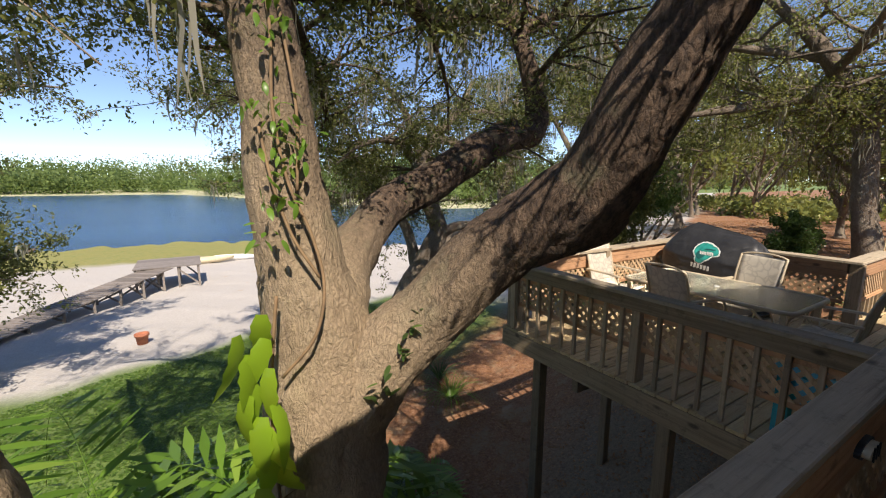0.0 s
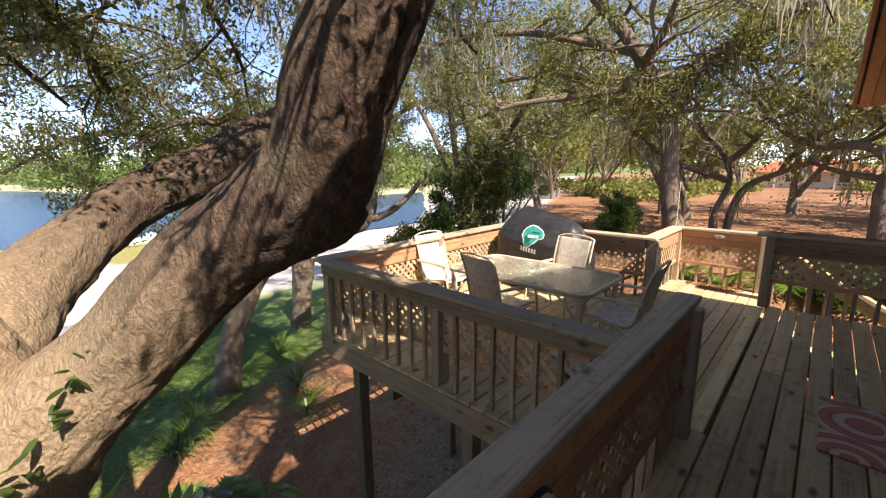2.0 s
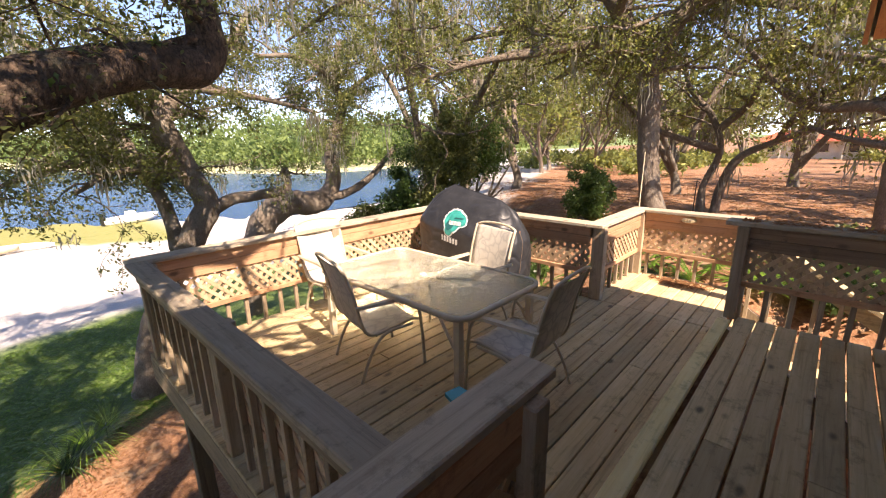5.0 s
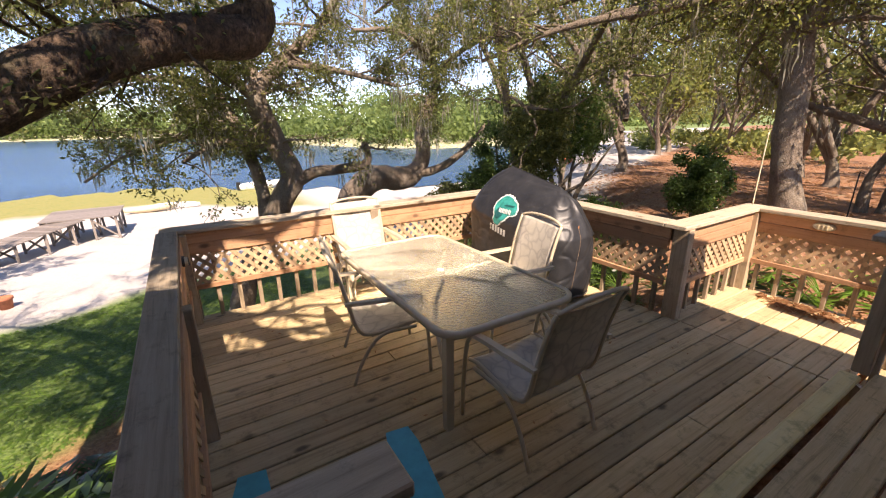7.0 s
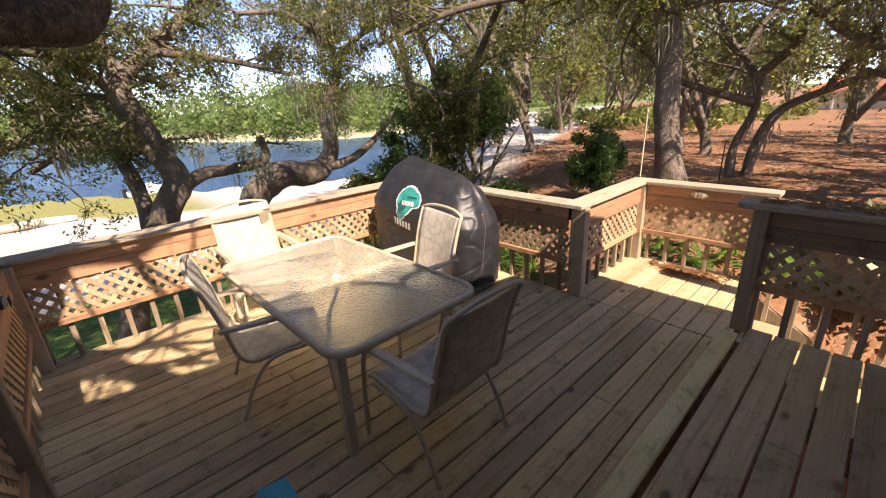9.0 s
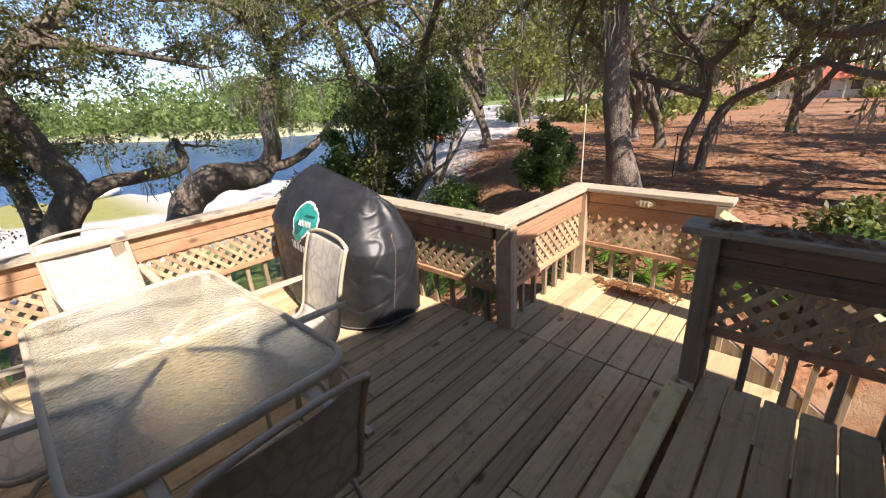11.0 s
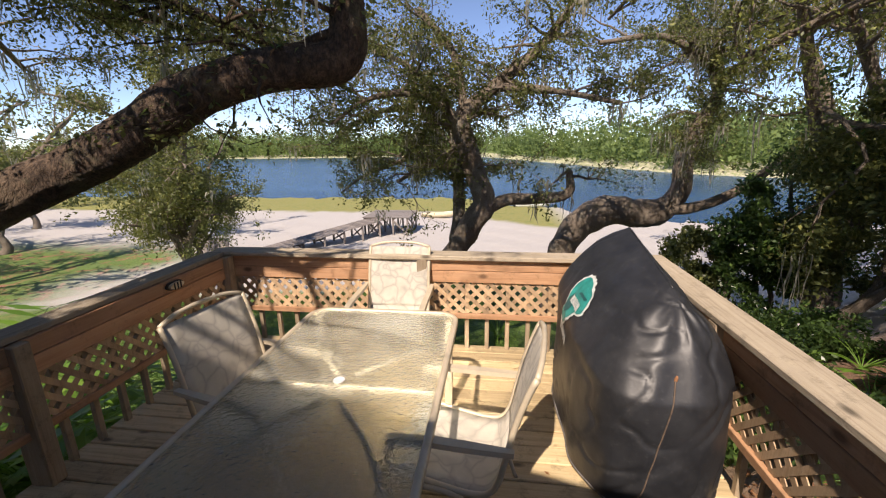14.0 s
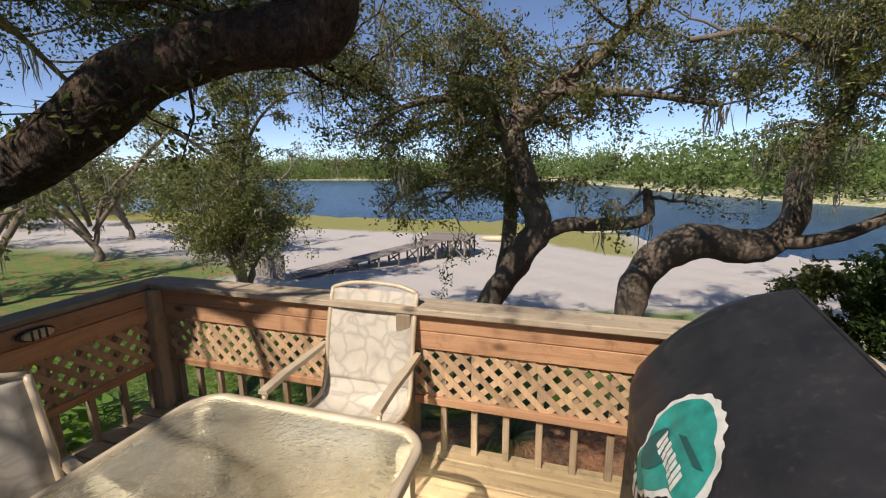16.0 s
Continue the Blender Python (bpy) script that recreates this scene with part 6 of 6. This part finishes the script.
def build_pothos():
    rng = np.random.default_rng(5)
    t = thing("climbing_vine", "bright yellow-green broad-leaved vine climbing the oak trunk", "vine", "", "", (0.3, 2.6, 0.2))
    inv = np.array((0.3, 2.6, 0.2))
    line = [(0.42, 2.62, -1.4), (0.36, 2.6, -0.3), (0.34, 2.6, 0.3), (0.36, 2.62, 0.8), (0.42, 2.66, 1.25)]
    part("stem", tube_mesh("stem", [tuple(np.array(p) - inv) + (0.012,) for p in line], VINE, 7), t)
    for i in range(22):
        z = 1.2 - i * 0.075
        p = np.array((0.26 + rng.uniform(-0.1, 0.08), 2.46 + rng.uniform(-0.06, 0.04), z)) - inv
        v, q = leaf_blade(rng.uniform(0.24, 0.36), rng.uniform(0.11, 0.16), 0.8, 8, 0.12)
        m = np.array(Matrix.Translation(p) @ Euler((rng.uniform(-1.5, -0.7), rng.uniform(-0.5, 0.5), rng.uniform(2.2, 4.0))).to_matrix().to_4x4())
        part("leaf", array_mesh("leaf", v @ m[:3, :3].T + m[:3, 3], q, LEAF_VINE, True), t)
    for i in range(5):
        part("root_tip", tube_mesh("root_tip", [(0.05, -0.03, -0.2 - 0.1 * i, 0.005), (0.12, -0.02, -0.18 - 0.1 * i, 0.004), (0.2, 0.03, -0.2 - 0.1 * i, 0.003)], VINE, 5), t)


build_pothos()


def build_bough_fern():
    """Small ferns rooted along the top of the long low bough."""
    rng = np.random.default_rng(8)
    t = thing("bough_fern", "small green and rusty ferns growing on the oak bough", "fern", "", "", (3.3, 4.4, 2.5))
    inv = np.array((3.3, 4.4, 2.5))
    pts, rad = curve_points(OAK[3], 0.05)
    for nm, leaf, lo, hi, n in (("green_fronds", LEAF_DARK, 1.9, 4.5, 620), ("rusty_fronds", STRAW, 3.3, 4.2, 240)):
        spots = []
        for _ in range(n):
            k = rng.integers(len(pts))
            if not lo < pts[k][0] < hi or pts[k][2] > 2.9 or noise.noise(Vector(pts[k]) * 2.3) < -0.15:
                continue
            az = rng.normal() * 0.9
            p = pts[k] + rad[k] * 0.97 * np.array((0.15 * math.sin(az), -math.sin(az), math.cos(az))) - inv
            spots.append((p, rng.uniform(0, 6.28), rng.uniform(-0.3, 1.1), rng.uniform(0.6, 1.3)))
        part(nm, array_mesh(nm, *joined(place_leaves(rng, spots, lambda: leaf_blade(0.11, 0.03, 0.6, 6, 0.5))), leaf, True), t, "", None, "stuff")


build_bough_fern()


def build_trunk_vine():
    rng = np.random.default_rng(6)
    t = thing("woody_vine", "thin woody creeper with small green leaves on the trunk", "vine", "", "", (0.6, 2.7, 0.6))
    inv = np.array((0.6, 2.7, 0.6))
    for line in ([(0.42, 2.62, 0.72), (0.62, 2.545, 0.98), (0.70, 2.58, 1.3), (0.66, 2.68, 1.62), (0.55, 2.75, 1.95), (0.5, 2.84, 2.4), (0.52, 2.88, 2.9), (0.5, 3.0, 3.4)],
                 [(0.68, 2.6, 1.35), (0.54, 2.68, 1.62), (0.46, 2.78, 1.95), (0.42, 2.9, 2.3)],
                 [(0.6, 2.74, 1.9), (0.64, 2.82, 2.4), (0.6, 2.9, 2.9), (0.58, 3.02, 3.3)]):
        part("stem", tube_mesh("stem", [tuple(np.array(p) - inv) + (0.011,) for p in line], VINE, 7, 0.05), t)
    spots = []
    for cx, cy, cz, n, s in ((0.56, 2.78, 2.2, 34, 0.16), (0.5, 2.82, 2.42, 18, 0.14), (0.4, 2.72, 1.9, 12, 0.14), (0.5, 2.68, 1.85, 8, 0.09), (0.36, 2.68, 1.62, 8, 0.1), (0.56, 2.9, 2.95, 26, 0.18), (0.36, 2.8, 2.42, 8, 0.1)):
        for _ in range(n):
            p = (cx + rng.normal() * s * 0.5 - inv[0], cy - 0.04 + rng.normal() * 0.04 - inv[1], cz + rng.normal() * s * 0.6 - inv[2])
            spots.append((p, rng.uniform(0, 6.28), rng.uniform(-1.2, 0.2), rng.uniform(0.7, 1.3)))
    part("small_foliage", array_mesh("small_foliage", *joined(place_leaves(rng, spots, lambda: leaf_blade(0.075, 0.035, 0.4, 4))), LEAF_FERN, True), t, "small green leaves", None, "stuff")
    spots = []
    for i in range(22):
        u = i / 21
        p = (0.95 + 0.35 * u + rng.normal() * 0.03 - inv[0], 2.42 - 0.03 * u + rng.normal() * 0.03 - inv[1], 0.45 + 0.6 * u + rng.normal() * 0.04 - inv[2])
        spots.append((p, rng.uniform(0, 6.28), rng.uniform(-0.4, 1.0), rng.uniform(0.8, 1.4)))
    part("sprig", array_mesh("sprig", *joined(place_leaves(rng, spots, lambda: leaf_blade(0.08, 0.03, 0.3, 4))), LEAF_DARK, True), t, "dark sprig growing from the fork", None, "stuff")


build_trunk_vine()


def frond_plant(name, label, x, y, n, length, width, leaf, seed, kind="fern", rise=0.9, z=None):
    """A plant of arching fronds; each frond carries rows of narrow leaflets."""
    rng = np.random.default_rng(seed)
    t = thing(name, label, "plant", "garden plants", "", (x, y, gz(x, y) if z is None else z))
    out = []
    for i in range(n):
        az, L = 6.283 * i / n + rng.normal() * 0.3, length * rng.uniform(0.7, 1.15)
        up = rise * rng.uniform(0.6, 1.2)
        d = np.array((math.cos(az), math.sin(az), 0))
        m = 9 if kind != "fern" else 15
        spine = [np.array((0, 0, 0.02)) + d * L * u * (1 - 0.15 * u) + np.array((0, 0, L * (up * u - 0.95 * up * u * u * 0.85))) for u in np.linspace(0, 1, m)]
        if kind == "blade":
            side = np.array((-d[1], d[0], 0))
            v = np.array([p + s * side * width * (1 - k / m) for k, p in enumerate(spine) for s in (-0.5, 0.5)])
            out.append((v, np.array([(2 * k, 2 * k + 1, 2 * k + 3, 2 * k + 2) for k in range(m - 1)])))
            continue
        for k in range(2, m):
            for s in (-1, 1):
                side = np.array((-d[1], d[0], 0)) * s
                fwd = (spine[k] - spine[k - 1])
                fwd /= np.linalg.norm(fwd)
                if kind == "fan" and k < m - 2:
                    continue
                reps = (1,) if kind != "fan" else (-0.9, -0.5, -0.1, 0.3, 0.7)
                for g in reps:
                    way = side * (1.0 if kind != "fan" else 0.8) + fwd * (0.55 if kind != "fan" else g) + np.array((0, 0, -0.15))
                    ll = L * (0.3 if kind != "fan" else 0.5) * math.sin(math.pi * (0.2 + 0.75 * k / m)) * rng.uniform(0.8, 1.2)
                    p, e = spine[k], spine[k] + way * ll
                    w = np.cross(way, (0, 0, 1.0))
                    w /= np.linalg.norm(w) + 1e-9
                    v = np.array([p, (p + e) / 2 + w * width / 2 + np.array((0, 0, 0.03 * ll)), e, (p + e) / 2 - w * width / 2])
                    out.append((v, np.array([(0, 1, 2, 3)])))
        part("stalk", tube_mesh("stalk", [tuple(p) + (0.007 * (1 - 0.7 * k / m),) for k, p in enumerate(spine)], LEAF_FERN, 5, 0.08), t)
    part("foliage", array_mesh("foliage", *joined(out), leaf), t, "", None, "stuff")


for i, (x, y, z, n, L) in enumerate(((-0.35, 4.4, -2.1, 16, 1.3), (0.1, 4.1, -1.9, 14, 1.2), (-0.9, 5.2, -2.6, 14, 1.3), (1.5, 4.0, -2.6, 14, 1.2), (0.9, 4.4, -2.6, 12, 1.2), (0.2, 3.4, -1.9, 12, 1.1), (-0.9, 3.9, -2.3, 14, 1.2))):
    frond_plant("philodendron", "lush green cut-leaf plant at the oak's foot", x, y, n, L * 1.65, 0.12, LEAF_FERN, 70 + i, "fern", 3.1)
for i, (x, y) in enumerate(((2.2, 5.9), (2.6, 6.3), (1.8, 6.4), (2.9, 5.6))):
    frond_plant("coontie_plant", "dark green low fronds beside bare soil", x, y, 14, 1.0, 0.06, LEAF_FERN if i % 2 else LEAF_DARK, 80 + i, "fern", 1.4)
for i, (x, y) in enumerate(((3.05, 8.9), (2.7, 8.5), (6.3, 11.7), (5.6, 9.2), (5.2, 8.0), (3.4, 9.6))):
    frond_plant("grass_clump", "arching dark green grass clump in leaf litter", x, y, 90, 1.0, 0.024, LEAF_DARK if i % 2 else LEAF_FERN, 90 + i, "blade", 1.3)
for i, (x, y) in enumerate(((9.7, 1.1), (9.5, 1.9), (10.0, 0.3), (10.3, -0.3), (10.6, 5.4), (9.4, 3.4), (9.8, 5.8), (11.3, 6.4), (10.6, -1.2))):
    frond_plant("palmetto", "spiky green palmetto below the railing", x, y, 16, 0.85, 0.035, LEAF_DARK if i % 2 else LEAF_FERN, 110 + i, "fan", 1.1)


def scatter_litter():
    """Single fallen leaves lying on ground and boards."""
    rng = np.random.default_rng(12)

    def bed(name, label, n, xr, yr, size, mat, test=None, z=None):
        x, y = rng.uniform(*xr, n), rng.uniform(*yr, n)
        if test is not None:
            k = test(x, y)
            x, y = x[k], y[k]
        c = np.stack([x, y, (ground_z(x, y) if z is None else np.full(len(x), z)) + 0.012], 1)
        yaw = rng.uniform(0, 6.283, len(x))
        a = np.stack([np.cos(yaw), np.sin(yaw), rng.normal(size=len(x)) * 0.25], 1)
        b = np.stack([-np.sin(yaw), np.cos(yaw), rng.normal(size=len(x)) * 0.25], 1)
        s = size * rng.uniform(0.6, 1.4, len(x))[:, None]
        v = np.stack([c - a * s, c + b * s * 0.4, c + a * s, c - b * s * 0.4], 1).reshape(-1, 3)
        part(name, array_mesh(name, v, np.arange(len(v)).reshape(-1, 4), mat), None, label, None, "stuff")
    bed("leaf_litter", "brown fallen oak leaves on the ground", 16000, (-4, 9), (0.5, 10.5), 0.035, STRAW, lambda x, y: y - 0.55 * x < 7.2)
    bed("leaf_litter", "red-brown leaf litter over the slope", 26000, (9, 34), (-9, 12), 0.06, STRAW, lambda x, y: x - 1.3 * y > 3.5)
    bed("lawn_grass", "short green lawn grass blades", 60000, (-9, 7), (7, 18), 0.05, GRASSM, lambda x, y: (y - 0.55 * x > 7.4) & (y - 0.35 * x < 15.3))
    bed("fallen_leaves", "a few dry leaves lying on deck boards", 70, (3.9, 7.3), (0.5, 3.9), 0.016, STRAW, None, -0.004)
    bed("needle_pile", "pile of brown pine needles swept against the railing", 1500, (8.4, 8.86), (0.6, 1.55), 0.03, STRAW, lambda x, y: ((x - 8.84) / 0.3) ** 2 + ((y - 1.02) / 0.42) ** 2 < rng.random(len(x)) ** 1.2, 0.004)
    bed("needle_pile", "brown debris caught on the stair-head railing cap", 300, (7.38, 7.54), (-0.7, 0.3), 0.025, STRAW, None, UP + 0.918)


scatter_litter()


def build_pot(x, y):
    t = thing("plant_pot", "small terracotta pot standing at the lawn's edge", "pot", "", "", (x, y, gz(x, y)))
    prof = [(0.0, 0.0), (0.16, 0.0), (0.2, 0.3), (0.23, 0.3), (0.23, 0.38), (0.2, 0.38), (0.18, 0.32), (0.0, 0.32)]
    n = 20
    v = [(r * math.cos(a), r * math.sin(a), z) for r, z in prof for a in np.linspace(0, 2 * math.pi, n, endpoint=False)]
    f = [(i * n + j, i * n + (j + 1) % n, (i + 1) * n + (j + 1) % n, (i + 1) * n + j) for i in range(len(prof) - 1) for j in range(n)]
    part("pot_body", mesh_from("pot_body", v, f, TERRA, True), t)


build_pot(-1.8, 17.4)


def hull(name, L, W, H, material, t, z=0.0):
    v, f = [], []
    m, k = 13, 9
    for i in range(m):
        u = i / (m - 1) * 2 - 1
        w = W / 2 * (1 - abs(u) ** 2.6)
        for j in range(k):
            a = math.pi * j / (k - 1)
            v.append((u * L / 2, w * math.cos(a), z + H - (H * (1 - 0.35 * u * u)) * math.sin(a) ** 0.7))
    for i in range(m - 1):
        for j in range(k - 1):
            a = i * k + j
            f.append((a, a + k, a + k + 1, a + 1))
    me = mesh_from(name, v, f, material, True)
    bm = bmesh.new()
    bm.from_mesh(me)
    bmesh.ops.solidify(bm, geom=bm.faces[:], thickness=0.03)
    bm.to_mesh(me)
    bm.free()
    part(name, me, t)


def build_boats():
    t = thing("motor_boat", "small white motorboat moored near the beach", "boat", "", "", (10.4, 47.0, -5.2), 20)
    hull("boat_hull", 5.0, 1.9, 0.8, WHITE, t)
    part("boat_deck", prism([(-1.9, -0.6), (1.4, -0.7), (2.0, 0.0), (1.4, 0.7), (-1.9, 0.6)], 2, 0.6, 0.68, WHITE, "boat_deck"), t)
    part("console", prism([(-0.3, -0.35), (0.3, -0.35), (0.3, 0.35), (-0.3, 0.35)], 2, 0.68, 1.25, WHITE, "console"), t)
    part("motor", prism([(-2.5, -0.15), (-2.2, -0.15), (-2.2, 0.15), (-2.5, 0.15)], 2, 0.3, 1.1, BLACKM, "motor"), t)
    for x, y, a, m, lab in ((1.2, 36.2, 10, BONE, "tan rowing boat lying on the sand"), (2.9, 37.4, -20, WHITE, "white dinghy pulled up on the sand")):
        b = thing("rowing_boat", lab, "boat", "", "", (x, y, gz(x, y)), a)
        hull("boat_hull", 3.2, 1.0, 0.42, m, b)
        part("thwart", prism([(-0.15, -0.45), (0.15, -0.45), (0.15, 0.45), (-0.15, 0.45)], 2, 0.3, 0.34, m, "thwart"), b)
    k = thing("kayak", "red kayak lying on the sand among trees", "boat", "", "", (24.0, 17.6, gz(24, 17.6)), 40)
    hull("boat_hull", 3.0, 0.7, 0.35, RED_TILE, k)


build_boats()


def build_fence():
    t = thing("garden_fence", "grey weathered board fence beside the dock", "fence", "", "", (-9.4, 19.6, gz(-9.4, 19.6)), -12)
    for i in range(12):
        x = i * 0.19
        part("fence_board", prism([(x, 0), (x + 0.17, 0), (x + 0.17, 1.3 + 0.03 * (i % 3)), (x, 1.3)], 1, -0.012, 0.012, DOCK_WOOD, "fence_board"), t)
    for z in (0.25, 1.0):
        part("fence_rail", prism([(0, z), (2.25, z), (2.25, z + 0.09), (0, z + 0.09)], 1, 0.014, 0.05, DOCK_WOOD, "fence_rail"), t)


build_fence()
pole = thing("feeder_pole", "thin dark metal pole with a crossbar on the slope", "pole", "", "", (14.6, 2.2, gz(14.6, 2.2)))
part("pole_shaft", tube_mesh("pole_shaft", [(0, 0, 0, 0.012), (0, 0, 0.5, 0.012), (0.01, 0, 0.95, 0.011)], BLACKM, 8), pole)
part("crossbar", tube_mesh("crossbar", [(0, -0.07, 0.9, 0.008), (0, 0, 0.93, 0.008), (0, 0.07, 0.9, 0.008)], BLACKM, 8), pole)
rod = thing("thin_rod", "thin tan rod standing up from a railing corner", "rod", "", "", (XL + 0.05, YJ + 0.03, 0.92))
part("rod_shaft", tube_mesh("rod_shaft", [(0, 0, 0, 0.007), (0.005, 0, 0.35, 0.007), (0.012, 0, 0.75, 0.006)], BONE, 7), rod)
